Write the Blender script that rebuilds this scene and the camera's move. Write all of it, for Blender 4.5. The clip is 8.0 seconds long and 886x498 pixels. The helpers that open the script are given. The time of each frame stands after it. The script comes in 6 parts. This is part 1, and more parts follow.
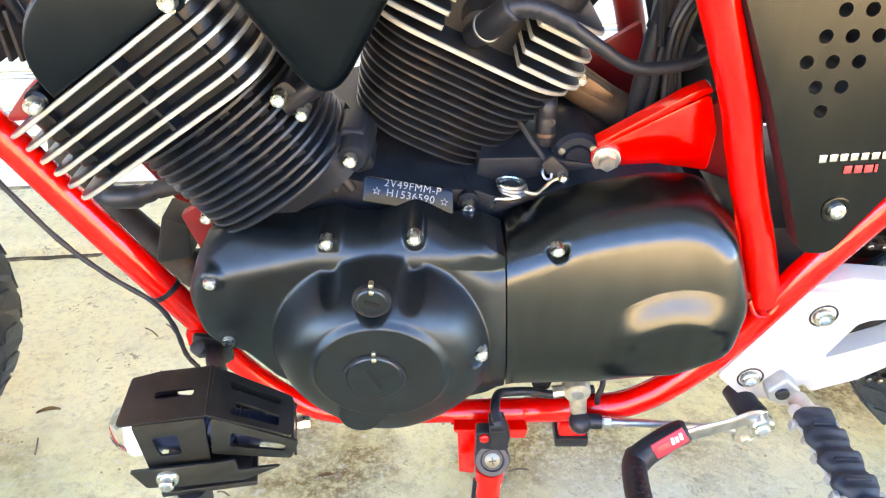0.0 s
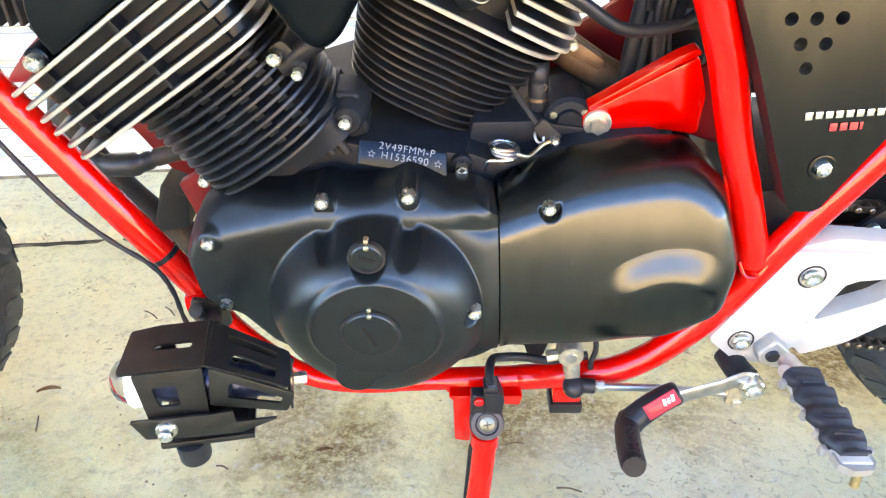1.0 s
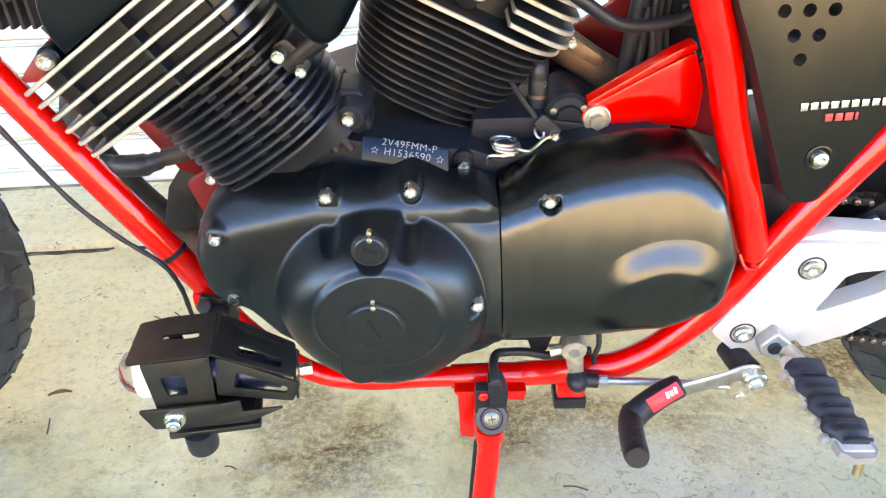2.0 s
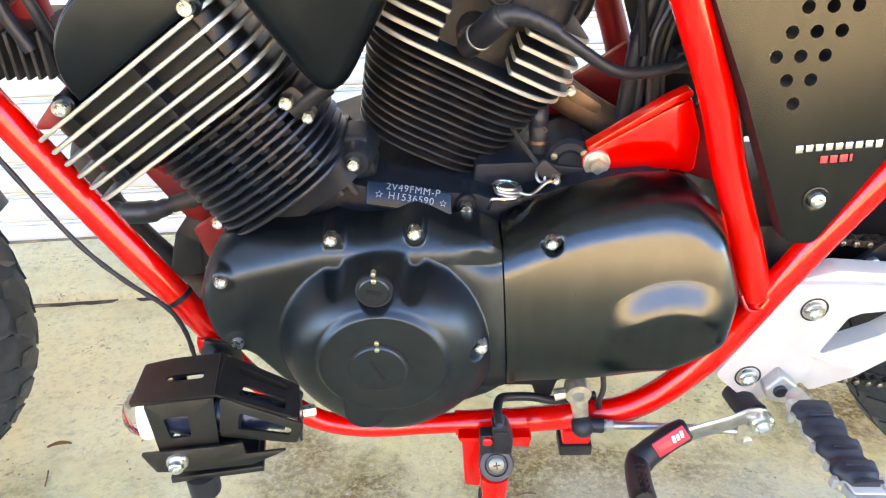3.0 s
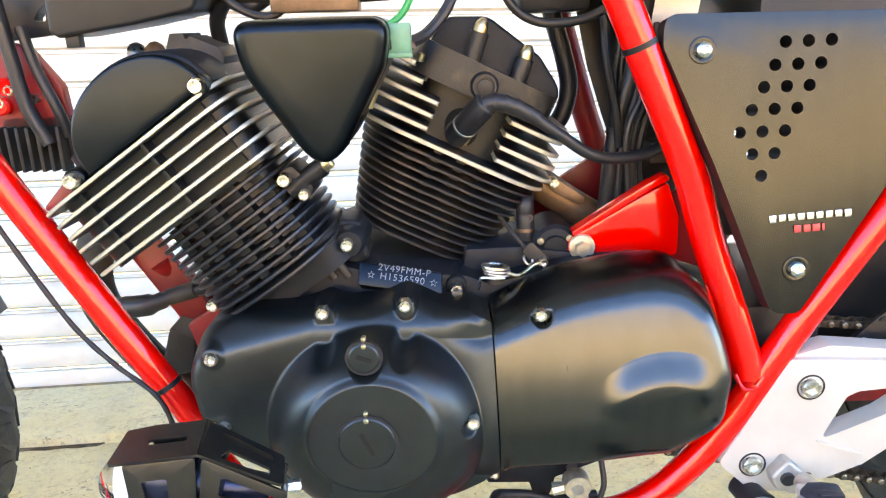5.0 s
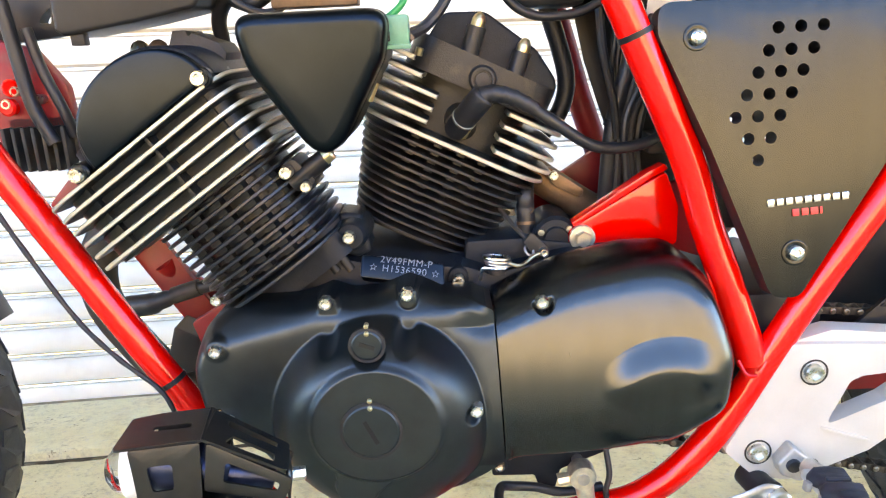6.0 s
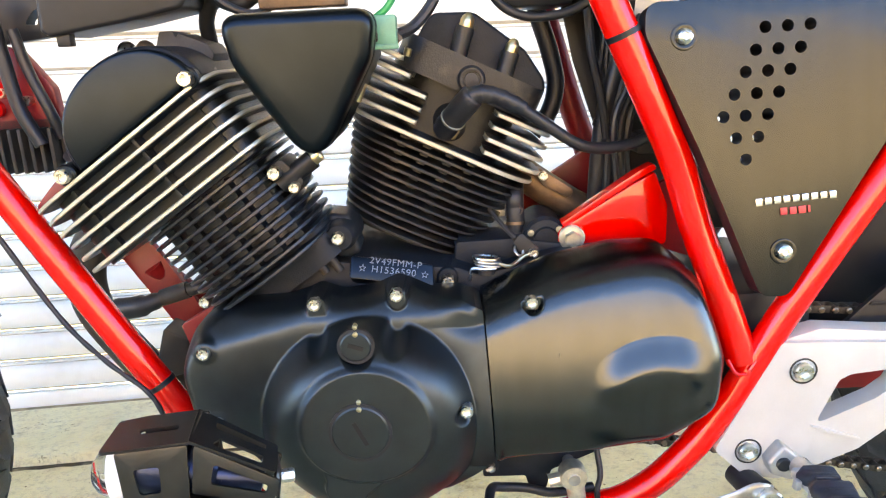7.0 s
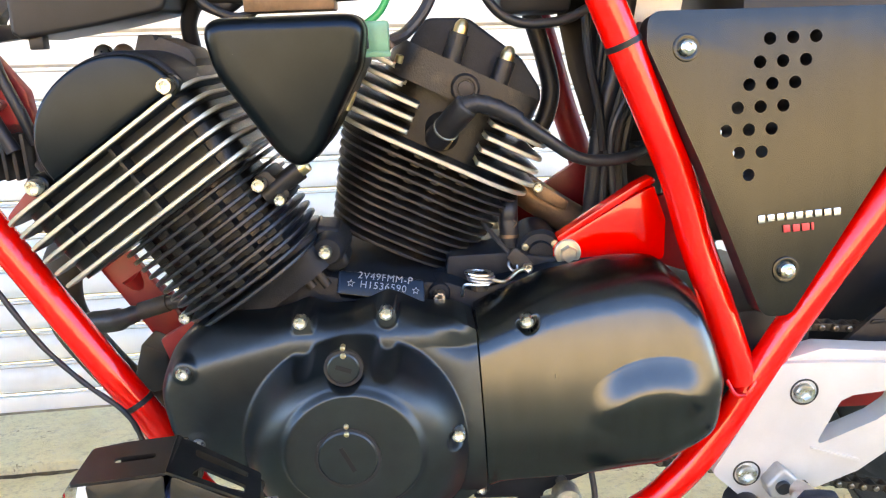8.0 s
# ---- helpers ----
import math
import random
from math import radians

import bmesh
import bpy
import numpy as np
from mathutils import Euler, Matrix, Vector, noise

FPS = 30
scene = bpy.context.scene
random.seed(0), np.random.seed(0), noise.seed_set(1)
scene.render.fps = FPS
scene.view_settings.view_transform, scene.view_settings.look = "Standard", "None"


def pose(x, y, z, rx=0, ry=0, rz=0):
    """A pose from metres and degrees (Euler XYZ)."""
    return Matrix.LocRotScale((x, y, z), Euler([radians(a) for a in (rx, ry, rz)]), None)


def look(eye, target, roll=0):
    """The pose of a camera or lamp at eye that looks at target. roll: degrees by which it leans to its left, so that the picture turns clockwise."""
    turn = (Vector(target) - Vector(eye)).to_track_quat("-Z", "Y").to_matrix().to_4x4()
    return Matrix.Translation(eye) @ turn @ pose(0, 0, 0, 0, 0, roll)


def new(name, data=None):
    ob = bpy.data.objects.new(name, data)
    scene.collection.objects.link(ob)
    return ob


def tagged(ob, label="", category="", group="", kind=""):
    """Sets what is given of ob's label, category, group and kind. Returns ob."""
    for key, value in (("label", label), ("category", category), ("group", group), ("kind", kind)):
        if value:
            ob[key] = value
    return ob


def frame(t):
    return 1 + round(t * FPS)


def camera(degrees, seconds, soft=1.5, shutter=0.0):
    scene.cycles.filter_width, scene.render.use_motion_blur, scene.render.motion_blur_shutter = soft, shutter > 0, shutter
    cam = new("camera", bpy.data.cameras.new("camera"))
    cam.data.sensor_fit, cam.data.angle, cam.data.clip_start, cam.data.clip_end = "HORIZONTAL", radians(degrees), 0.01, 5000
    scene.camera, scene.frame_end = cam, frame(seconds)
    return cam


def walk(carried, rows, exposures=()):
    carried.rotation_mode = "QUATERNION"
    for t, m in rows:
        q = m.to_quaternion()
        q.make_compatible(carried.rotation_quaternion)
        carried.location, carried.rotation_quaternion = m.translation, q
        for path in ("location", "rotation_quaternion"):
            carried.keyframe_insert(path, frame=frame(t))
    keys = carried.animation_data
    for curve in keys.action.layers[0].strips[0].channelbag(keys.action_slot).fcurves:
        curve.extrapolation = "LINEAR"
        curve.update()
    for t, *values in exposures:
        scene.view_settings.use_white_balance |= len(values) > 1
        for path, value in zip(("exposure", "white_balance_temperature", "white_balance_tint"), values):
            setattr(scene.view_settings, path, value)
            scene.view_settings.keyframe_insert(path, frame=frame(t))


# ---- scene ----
cam = camera(63.4, 8.0, soft=1.2)
METRES, EYE, TILT, LEAN, TURN = 0.22, 0.705, -28.0, 0.0, 0.0
ROWS = [
    (0.0, 0.0, 0.0, 0.0, 0.0, 0.0, -0.0),
    (0.5, 0.0164, -0.0229, -0.0891, -0.15, 0.05, 0.1),
    (1.0, 0.0198, -0.0441, -0.1481, -0.05, 0.06, 0.23),
    (2.5, 0.0491, -0.102, -0.2442, 0.85, 2.74, 0.87),
    (3.0, 0.0377, -0.1113, -0.2734, 0.85, 5.54, 0.94),
    (3.5, 0.029, -0.1189, -0.3411, 0.8, 9.29, 0.99),
    (4.0, 0.0389, -0.12, -0.4292, 0.95, 12.71, 1.18),
    (4.5, 0.0612, -0.1052, -0.5528, 0.76, 16.86, 1.27),
    (6.0, 0.0728, -0.0686, -0.7721, 1.59, 21.13, 2.27),
    (6.5, 0.0955, -0.0725, -0.7884, 1.29, 21.36, 2.51),
    (7.0, 0.0908, -0.06, -0.7799, 1.24, 21.35, 2.69),
    (7.5, 0.0817, -0.0072, -0.7616, 1.16, 21.33, 3.13),
    (8.0, 0.0673, 0.0163, -0.6805, -0.03, 21.17, 2.76),
]
walk(cam, [(t, pose(0, 0, EYE, TILT, LEAN, TURN) @ pose(METRES * x, METRES * y, METRES * z, 90 + pitch, roll, yaw)) for t, x, y, z, yaw, pitch, roll in ROWS],
     [(0.0, 5.02, 9800, 9), (1.0, 4.9, 9800, 9), (2.5, 4.74, 9800, 9), (4.5, 4.63, 9800, 9), (6.5, 4.45, 9800, 9), (8.0, 4.4, 9800, 9)])

# ---- world, sun ----
world = bpy.data.worlds.new("world")
scene.world = world
world.use_nodes = True
wn = world.node_tree.nodes
sky = wn.new("ShaderNodeTexSky")
sky.sky_type = "NISHITA"
sky.sun_disc = False
sky.sun_elevation, sky.sun_rotation = radians(62), radians(20)
sky.altitude, sky.air_density, sky.dust_density, sky.ozone_density = 100, 0.42, 0.0, 10.0
world.node_tree.links.new(sky.outputs[0], wn["Background"].inputs[0])
wn["Background"].inputs[1].default_value = 0.13
sun = new("sun", bpy.data.lights.new("sun", "SUN"))
sun.data.energy, sun.data.angle, sun.data.color = 3.8, radians(0.6), (1.0, 0.93, 0.82)
sun.matrix_world = look((-1.49, 4.1, 8.2), (0, 0, 0))     # behind the house: the yard before the shutter lies in its shade


# ---- materials ----
def material(name, base, rough=0.5, metal=0.0, vary=0.25, scale=30.0, bump=0.1, fine=400.0, coat=0.0, tint=None, spot=0.0, spec=0.5, piece=False, stretch=None):
    """Base colour broken at two scales (blotches and grain), a fine relief, and patches of dirt of another tint."""
    m = bpy.data.materials.new(name)
    m.use_nodes = True
    nodes, link = m.node_tree.nodes, m.node_tree.links.new
    b = nodes["Principled BSDF"]
    co = nodes.new("ShaderNodeTexCoord")
    big, small = nodes.new("ShaderNodeTexNoise"), nodes.new("ShaderNodeTexNoise")
    big.inputs["Scale"].default_value, small.inputs["Scale"].default_value = scale, fine
    big.inputs["Detail"].default_value, small.inputs["Detail"].default_value = 6, 3
    place = co.outputs["Object"]
    if stretch:
        st = nodes.new("ShaderNodeVectorMath")
        st.operation = "MULTIPLY"
        st.inputs[1].default_value = stretch
        link(place, st.inputs[0])
        place = st.outputs[0]
    link(place, big.inputs["Vector"])
    link(place, small.inputs["Vector"])
    ramp = nodes.new("ShaderNodeMapRange")
    ramp.inputs[1].default_value, ramp.inputs[2].default_value = 0.3, 0.7
    ramp.inputs[3].default_value, ramp.inputs[4].default_value = 1 - vary, 1 + vary
    link(big.outputs[0], ramp.inputs[0])
    grain = nodes.new("ShaderNodeMapRange")
    grain.inputs[3].default_value, grain.inputs[4].default_value = 1 - 0.5 * vary, 1 + 0.5 * vary
    link(small.outputs[0], grain.inputs[0])
    mul = nodes.new("ShaderNodeMath")
    mul.operation = "MULTIPLY"
    link(ramp.outputs[0], mul.inputs[0])
    link(grain.outputs[0], mul.inputs[1])
    col = nodes.new("ShaderNodeVectorMath")
    col.operation = "SCALE"
    col.inputs[0].default_value = base
    link(mul.outputs[0], col.inputs["Scale"])
    out = col.outputs[0]
    if tint:
        mask = nodes.new("ShaderNodeTexNoise")
        mask.inputs["Scale"].default_value, mask.inputs["Detail"].default_value = scale * 0.6, 8
        off = nodes.new("ShaderNodeVectorMath")
        off.inputs[1].default_value = (3.1, 7.7, 1.9)
        link(co.outputs["Object"], off.inputs[0])
        link(off.outputs[0], mask.inputs["Vector"])
        cut = nodes.new("ShaderNodeMapRange")
        cut.inputs[1].default_value, cut.inputs[2].default_value = 0.62 - 0.2 * spot, 0.78 - 0.2 * spot
        link(mask.outputs[0], cut.inputs[0])
        mix = nodes.new("ShaderNodeMix")
        mix.data_type = "RGBA"
        mix.inputs["B"].default_value = (*tint, 1)
        link(cut.outputs[0], mix.inputs["Factor"])
        link(out, mix.inputs["A"])
        out = mix.outputs["Result"]
    if piece:
        info = nodes.new("ShaderNodeObjectInfo")
        shade = nodes.new("ShaderNodeMapRange")
        shade.inputs[3].default_value, shade.inputs[4].default_value = 0.85, 1.12
        link(info.outputs["Random"], shade.inputs[0])
        sc = nodes.new("ShaderNodeVectorMath")
        sc.operation = "SCALE"
        link(out, sc.inputs[0])
        link(shade.outputs[0], sc.inputs["Scale"])
        out = sc.outputs[0]
    link(out, b.inputs["Base Color"])
    rr = nodes.new("ShaderNodeMapRange")
    rr.inputs[3].default_value, rr.inputs[4].default_value = max(rough - 0.3 * vary, 0.03), min(rough + 0.3 * vary, 1)
    link(big.outputs[0], rr.inputs[0])
    link(rr.outputs[0], b.inputs["Roughness"])
    b.inputs["Metallic"].default_value = metal
    b.inputs["Specular IOR Level"].default_value = spec
    b.inputs["Coat Weight"].default_value = coat
    b.inputs["Coat Roughness"].default_value = 0.08
    b.inputs["Coat IOR"].default_value = 1.5
    if bump:
        bu = nodes.new("ShaderNodeBump")
        bu.inputs["Strength"].default_value, bu.inputs["Distance"].default_value = bump, 0.001
        link(small.outputs[0], bu.inputs["Height"])
        link(bu.outputs[0], b.inputs["Normal"])
    return m


RED = material("red_gloss_paint", (0.8, 0.003, 0.002), 0.26, 0, 0.06, 12, 0.02, 300, coat=1.0, spec=0.2)
# dusty copy of the frame red, base darkened to hold the inner parts' shade
RED_DUSTY_SHADED = material("red_dusty_shaded_paint", (0.24, 0.005, 0.008), 0.4, 0, 0.2, 25, 0.05, 300, tint=(0.16, 0.06, 0.045), spot=0.1)
BLACK = material("black_satin_paint", (0.019, 0.024, 0.029), 0.29, 1.0, 0.15, 20, 0.03, 900)
MATTE = material("black_matte_cover", (0.058, 0.07, 0.076), 0.41, 1.0, 0.08, 60, 0.03, 700)
COVER_BLACK = material("black_anodised_cover", (0.074, 0.08, 0.08), 0.26, 1.0, 0.08, 90, 0.03, 600, stretch=(1, 1, 0.06))
BLACK_BRUSHED = material("black_brushed_plate", (0.037, 0.04, 0.04), 0.25, 1.0, 0.08, 90, 0.03, 600, stretch=(1, 1, 0.06))
CASE = material("black_cast_case", (0.011, 0.0135, 0.017), 0.46, 0, 0.35, 40, 0.25, 700, tint=(0.03, 0.026, 0.022), spot=0.0, spec=0.2)
FIN = material("black_cast_fin", (0.013, 0.016, 0.02), 0.34, 0, 0.3, 60, 0.3, 700, tint=(0.028, 0.028, 0.029), spot=0.05, spec=0.45)
FIN_DUSTY = material("brown_dusty_fin", (0.012, 0.0125, 0.0135), 0.42, 0, 0.4, 50, 0.3, 700, tint=(0.075, 0.055, 0.038), spot=0.25)
POLISHED = material("polished_aluminium", (0.56, 0.53, 0.43), 0.44, 0.6, 0.1, 60, 0.1, 900)
ZINC = material("zinc_bolt", (0.75, 0.72, 0.64), 0.28, 1.0, 0.15, 200, 0.1, 900)
BRASS = material("yellowed_zinc", (0.62, 0.5, 0.28), 0.32, 1.0, 0.2, 200, 0.1, 900)
DULL = material("dull_plated_screw", (0.3, 0.29, 0.22), 0.45, 0.9, 0.2, 150, 0.1, 900)
CREAM = material("dusty_pale_zinc", (0.64, 0.58, 0.44), 0.38, 0.8, 0.2, 150, 0.1, 900)
SILVER = material("silver_cast_paint", (0.53, 0.51, 0.465), 0.36, 0.1, 0.06, 30, 0.05, 700, tint=(0.5, 0.45, 0.36), spot=-0.1)
CAST_GREY = material("grey_cast_clevis", (0.4, 0.39, 0.36), 0.42, 0.4, 0.15, 60, 0.1, 700, tint=(0.4, 0.34, 0.24), spot=0.1)
STEEL = material("bare_steel", (0.5, 0.49, 0.47), 0.42, 1.0, 0.2, 80, 0.1, 900)
RUBBER = material("black_rubber", (0.013, 0.0135, 0.016), 0.45, 0, 0.25, 60, 0.2, 800)
RUBBER_BLUE = material("dusty_peg_rubber", (0.016, 0.019, 0.027), 0.5, 0, 0.3, 60, 0.2, 800, tint=(0.07, 0.06, 0.05), spot=0.0)
SWITCH = material("grey_switch_plastic", (0.032, 0.035, 0.042), 0.42, 0, 0.2, 60, 0.1, 800)
TYRE = material("tyre_rubber", (0.024, 0.03, 0.037), 0.48, 0, 0.35, 40, 0.4, 600, tint=(0.09, 0.1, 0.105), spot=0.12)
PLASTIC = material("black_plastic", (0.011, 0.011, 0.012), 0.42, 0, 0.2, 40, 0.08, 800, spec=0.35)
DARK = material("dark_soot_and_shade_metal", (0.03, 0.026, 0.022), 0.6, 0.2, 0.4, 40, 0.2, 500, tint=(0.11, 0.07, 0.04), spot=0.1)
PIPE = material("brown_burnt_pipe", (0.16, 0.1, 0.06), 0.45, 0.6, 0.4, 40, 0.2, 500, tint=(0.3, 0.2, 0.12), spot=0.1)
CAGE = material("black_powder_coat", (0.078, 0.077, 0.075), 0.4, 1.0, 0.15, 40, 0.2, 1500)
# blue base holds the sky's reflection on the dark lamp body
LAMP_BODY = material("black_sky_tinted_metal", (0.03, 0.042, 0.085), 0.3, 0.8, 0.2, 60, 0.05, 800)
WHITE = material("white_plastic", (0.8, 0.79, 0.76), 0.4, 0, 0.05, 60, 0.03, 800)
GREEN = material("green_plastic_connector", (0.12, 0.3, 0.19), 0.4, 0, 0.15, 80, 0.05, 800)
GREEN_WIRE = material("green_wire", (0.0, 0.25, 0.07), 0.4, 0, 0.1, 80, 0.0, 800)
CHAIN = material("oiled_chain_steel", (0.12, 0.105, 0.09), 0.4, 0.9, 0.4, 200, 0.2, 900, piece=True)
ROLLER = material("worn_roller_steel", (0.3, 0.25, 0.19), 0.35, 1.0, 0.3, 200, 0.1, 900)
ENGRAVED = material("pale_engraved_metal", (0.17, 0.175, 0.18), 0.5, 0.3, 0.2, 300, 0.0, 800)
BADGE = material("chrome_badge", (0.8, 0.76, 0.68), 0.25, 0.9, 0.1, 200, 0.0, 800)
BADGE_RED = material("red_badge", (0.6, 0.05, 0.05), 0.35, 0.2, 0.1, 200, 0.0, 800)
LABEL_RED = material("red_label", (0.62, 0.02, 0.04), 0.45, 0, 0.15, 80, 0.0, 800)
SLAT = material("white_shutter_enamel", (0.78, 0.765, 0.7), 0.42, 0.0, 0.05, 8, 0.03, 500, tint=(0.6, 0.55, 0.46), spot=-0.15)
GROOVE = material("darker_shutter_joint", (0.42, 0.38, 0.31), 0.7, 0.0, 0.2, 20, 0.1, 500)
WALL = material("rendered_wall", (0.41, 0.33, 0.225), 0.85, 0, 0.12, 3, 0.3, 120)
SKY_SCREEN = material("blue_grey_sky_screen", (0.13, 0.19, 0.3), 0.55, 0, 0.12, 3, 0.05, 120)
UNSEEN_GROUND = material("sandy_unseen_ground", (0.36, 0.285, 0.185), 0.85, 0, 0.25, 4, 0.4, 150)
JOINT_DARK = material("dark_joint_dirt_and_shade", (0.06, 0.045, 0.025), 0.9, 0, 0.4, 30, 0.4, 300, tint=(0.3, 0.26, 0.18), spot=0.2)
DUST = material("brown_dust", (0.3, 0.24, 0.14), 0.9, 0, 0.4, 30, 0.3, 300, tint=(0.5, 0.44, 0.3), spot=0.2)
LEAF = material("dry_leaf", (0.3, 0.15, 0.05), 0.7, 0, 0.3, 60, 0.2, 500)
GRIT = material("sandy_grit", (0.3, 0.23, 0.13), 0.85, 0, 0.4, 200, 0.3, 700)
TWIG = material("dry_twig", (0.12, 0.08, 0.045), 0.8, 0, 0.3, 60, 0.2, 500)


BLOTS = ((-0.15, 0.7, 0.1), (-0.22, 0.78, 0.07), (0.12, 0.75, 0.09), (0.2, 0.73, 0.08), (0.36, 0.72, 0.08), (0.33, 0.6, 0.05), (0.585, 0.89, 0.1))     # x, y and radius of the soiled places

PALE = ((0.42, 0.6, 0.2), (0.2, 0.62, 0.13))     # the same, of places rubbed down to grey cement
LIT_SPOTS = ((-0.75, 1.1, 0.42), (-0.45, 1.0, 0.25), (0.5, 1.2, 0.3))     # the same, of ground painted lighter where brighter light falls by the shutter


def concrete(name, stains, lighten=0.0):
    """Worn cement screed: pale, with yellow-brown stains of two sizes, dark specks, pitting and fine cracks."""
    m = bpy.data.materials.new(name)
    m.use_nodes = True
    nodes, link = m.node_tree.nodes, m.node_tree.links.new
    b = nodes["Principled BSDF"]
    co = nodes.new("ShaderNodeTexCoord")

    def tex(scale, detail, rough=0.55, offset=(0, 0, 0), bent=0.0):
        mv = nodes.new("ShaderNodeVectorMath")
        mv.inputs[1].default_value = offset
        link(co.outputs["Object"], mv.inputs[0])
        n = nodes.new("ShaderNodeTexNoise")
        n.inputs["Scale"].default_value, n.inputs["Detail"].default_value, n.inputs["Roughness"].default_value = scale, detail, rough
        n.inputs["Distortion"].default_value = bent
        link(mv.outputs[0], n.inputs["Vector"])
        return n.outputs[0]

    def span(v, a, z, lo=0.0, hi=1.0):
        r = nodes.new("ShaderNodeMapRange")
        r.inputs[1].default_value, r.inputs[2].default_value, r.inputs[3].default_value, r.inputs[4].default_value = a, z, lo, hi
        link(v, r.inputs[0])
        return r.outputs[0]

    def mixed(a, colour, f):
        x = nodes.new("ShaderNodeMix")
        x.data_type = "RGBA"
        if isinstance(a, tuple):
            x.inputs["A"].default_value = (*a, 1)
        else:
            link(a, x.inputs["A"])
        x.inputs["B"].default_value = (*colour, 1)
        link(f, x.inputs["Factor"])
        return x.outputs["Result"]

    c = mixed((0.66, 0.59, 0.305), (0.82, 0.755, 0.445), span(tex(3.0, 6), 0.35, 0.65))
    c = mixed(c, (0.46, 0.38, 0.2), span(tex(5.0, 9, 0.72, (5, 2, 0)), 0.46, 0.64, 0, 0.65 * stains))
    c = mixed(c, (0.2, 0.13, 0.055), span(tex(11.0, 12, 0.82, (1, 9, 0)), 0.56, 0.66, 0, 0.4 * stains))
    # granular brown patches: coarse grains inside a few blots where oil and soil have gathered
    def blot(x, y, r):
        d = nodes.new("ShaderNodeVectorMath")
        d.operation = "DISTANCE"
        d.inputs[1].default_value = (x, y, 0)
        link(co.outputs["Object"], d.inputs[0])
        return span(d.outputs["Value"], r * 1.25, r * 0.3, 0, 0.3)

    def added(p, q, how="ADD"):
        n = nodes.new("ShaderNodeMath")
        n.operation = how
        link(p, n.inputs[0])
        link(q, n.inputs[1])
        return n.outputs[0]

    heap = tex(9.0, 8, 0.75, (3, 4, 8))
    for spot in BLOTS:
        heap = added(heap, blot(*spot))
    grains = added(span(heap, 0.52, 0.72, 0, stains), span(tex(95.0, 9, 0.85, (6, 1, 3)), 0.42, 0.54, 0.25, 1.0), "MULTIPLY")
    c = mixed(c, (0.21, 0.135, 0.05), grains)
    # lightening towards the shutter: brighter light put into the concrete's colour
    lit_spots = tex(5.0, 6, 0.6, (6, 6, 2))
    for spot in LIT_SPOTS:
        lit_spots = added(lit_spots, blot(*spot))
    c = mixed(c, (0.87, 0.81, 0.54), span(lit_spots, 0.45 - lighten, 0.85 - lighten, 0, 0.9))
    c = mixed(c, (0.32, 0.26, 0.15), span(tex(24.0, 10, 0.85, (4, 7, 1)), 0.53, 0.66, 0, 0.5))
    c = mixed(c, (0.36, 0.32, 0.22), span(tex(60.0, 9, 0.85), 0.51, 0.64, 0, 0.5))
    # smooth grey cement skin, with pits and scratches where it has worn through
    skin = tex(6.5, 5, 0.6, (8, 3, 5))
    for spot in PALE:
        skin = added(skin, blot(*spot))
    c = mixed(c, (0.64, 0.61, 0.46), span(skin, 0.55, 0.95, 0, 0.7))
    pits = span(tex(75.0, 5, 0.66, (9, 5, 1), 0.8), 0.575, 0.63, 0, 1)
    worn = span(tex(7.0, 5, 0.6, (2, 8, 4)), 0.5, 0.62, 0.0, 0.7)
    c = mixed(c, (0.2, 0.145, 0.07), added(pits, worn, "MULTIPLY"))
    for spot in PALE:
        scratch = span(tex(55.0, 4, 0.6, (1, 5, 7), 1.6), 0.57, 0.63, 0, 1.5)
        c = mixed(c, (0.26, 0.25, 0.21), added(scratch, blot(*spot), "MULTIPLY"))
    c = mixed(c, (0.12, 0.09, 0.06), span(tex(130.0, 4, 0.7, (2, 2, 2)), 0.67, 0.75, 0, 0.45))
    c = mixed(c, (0.68, 0.66, 0.6), span(tex(70.0, 4, 0.6, (7, 1, 2)), 0.58, 0.75, 0, 0.6))
    link(c, b.inputs["Base Color"])
    b.inputs["Roughness"].default_value = 0.85
    b.inputs["Specular IOR Level"].default_value = 0.25
    bu = nodes.new("ShaderNodeBump")
    bu.inputs["Strength"].default_value, bu.inputs["Distance"].default_value = 0.85, 0.007
    add = nodes.new("ShaderNodeMath")
    link(tex(90.0, 9, 0.8), add.inputs[0])
    link(span(tex(14.0, 6, 0.7), 0.2, 0.8, 0, 1.2), add.inputs[1])
    link(add.outputs[0], bu.inputs["Height"])
    link(bu.outputs[0], b.inputs["Normal"])
    return m


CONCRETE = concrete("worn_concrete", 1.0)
# the sill takes the lightening layer nearly all over
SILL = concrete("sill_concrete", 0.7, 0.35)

glass = bpy.data.materials.new("lens_glass")
glass.use_nodes = True
gb = glass.node_tree.nodes["Principled BSDF"]
gb.inputs["Transmission Weight"].default_value, gb.inputs["Roughness"].default_value, gb.inputs["IOR"].default_value = 1.0, 0.03, 1.3


# ---- mesh helpers ----
def finish(bm, angle=35):
    bmesh.ops.recalc_face_normals(bm, faces=bm.faces)
    for f in bm.faces:
        f.smooth = True
    for e in bm.edges:
        e.smooth = len(e.link_faces) == 2 and e.calc_face_angle(0) < radians(angle)
    return bm


def mesh_of(name, bm, mats, angle=35, normals=True):
    if normals:
        finish(bm, angle)
    me = bpy.data.meshes.new(name)
    bm.to_mesh(me)
    bm.free()
    for m in mats if isinstance(mats, (list, tuple)) else (mats,):
        me.materials.append(m)
    return me


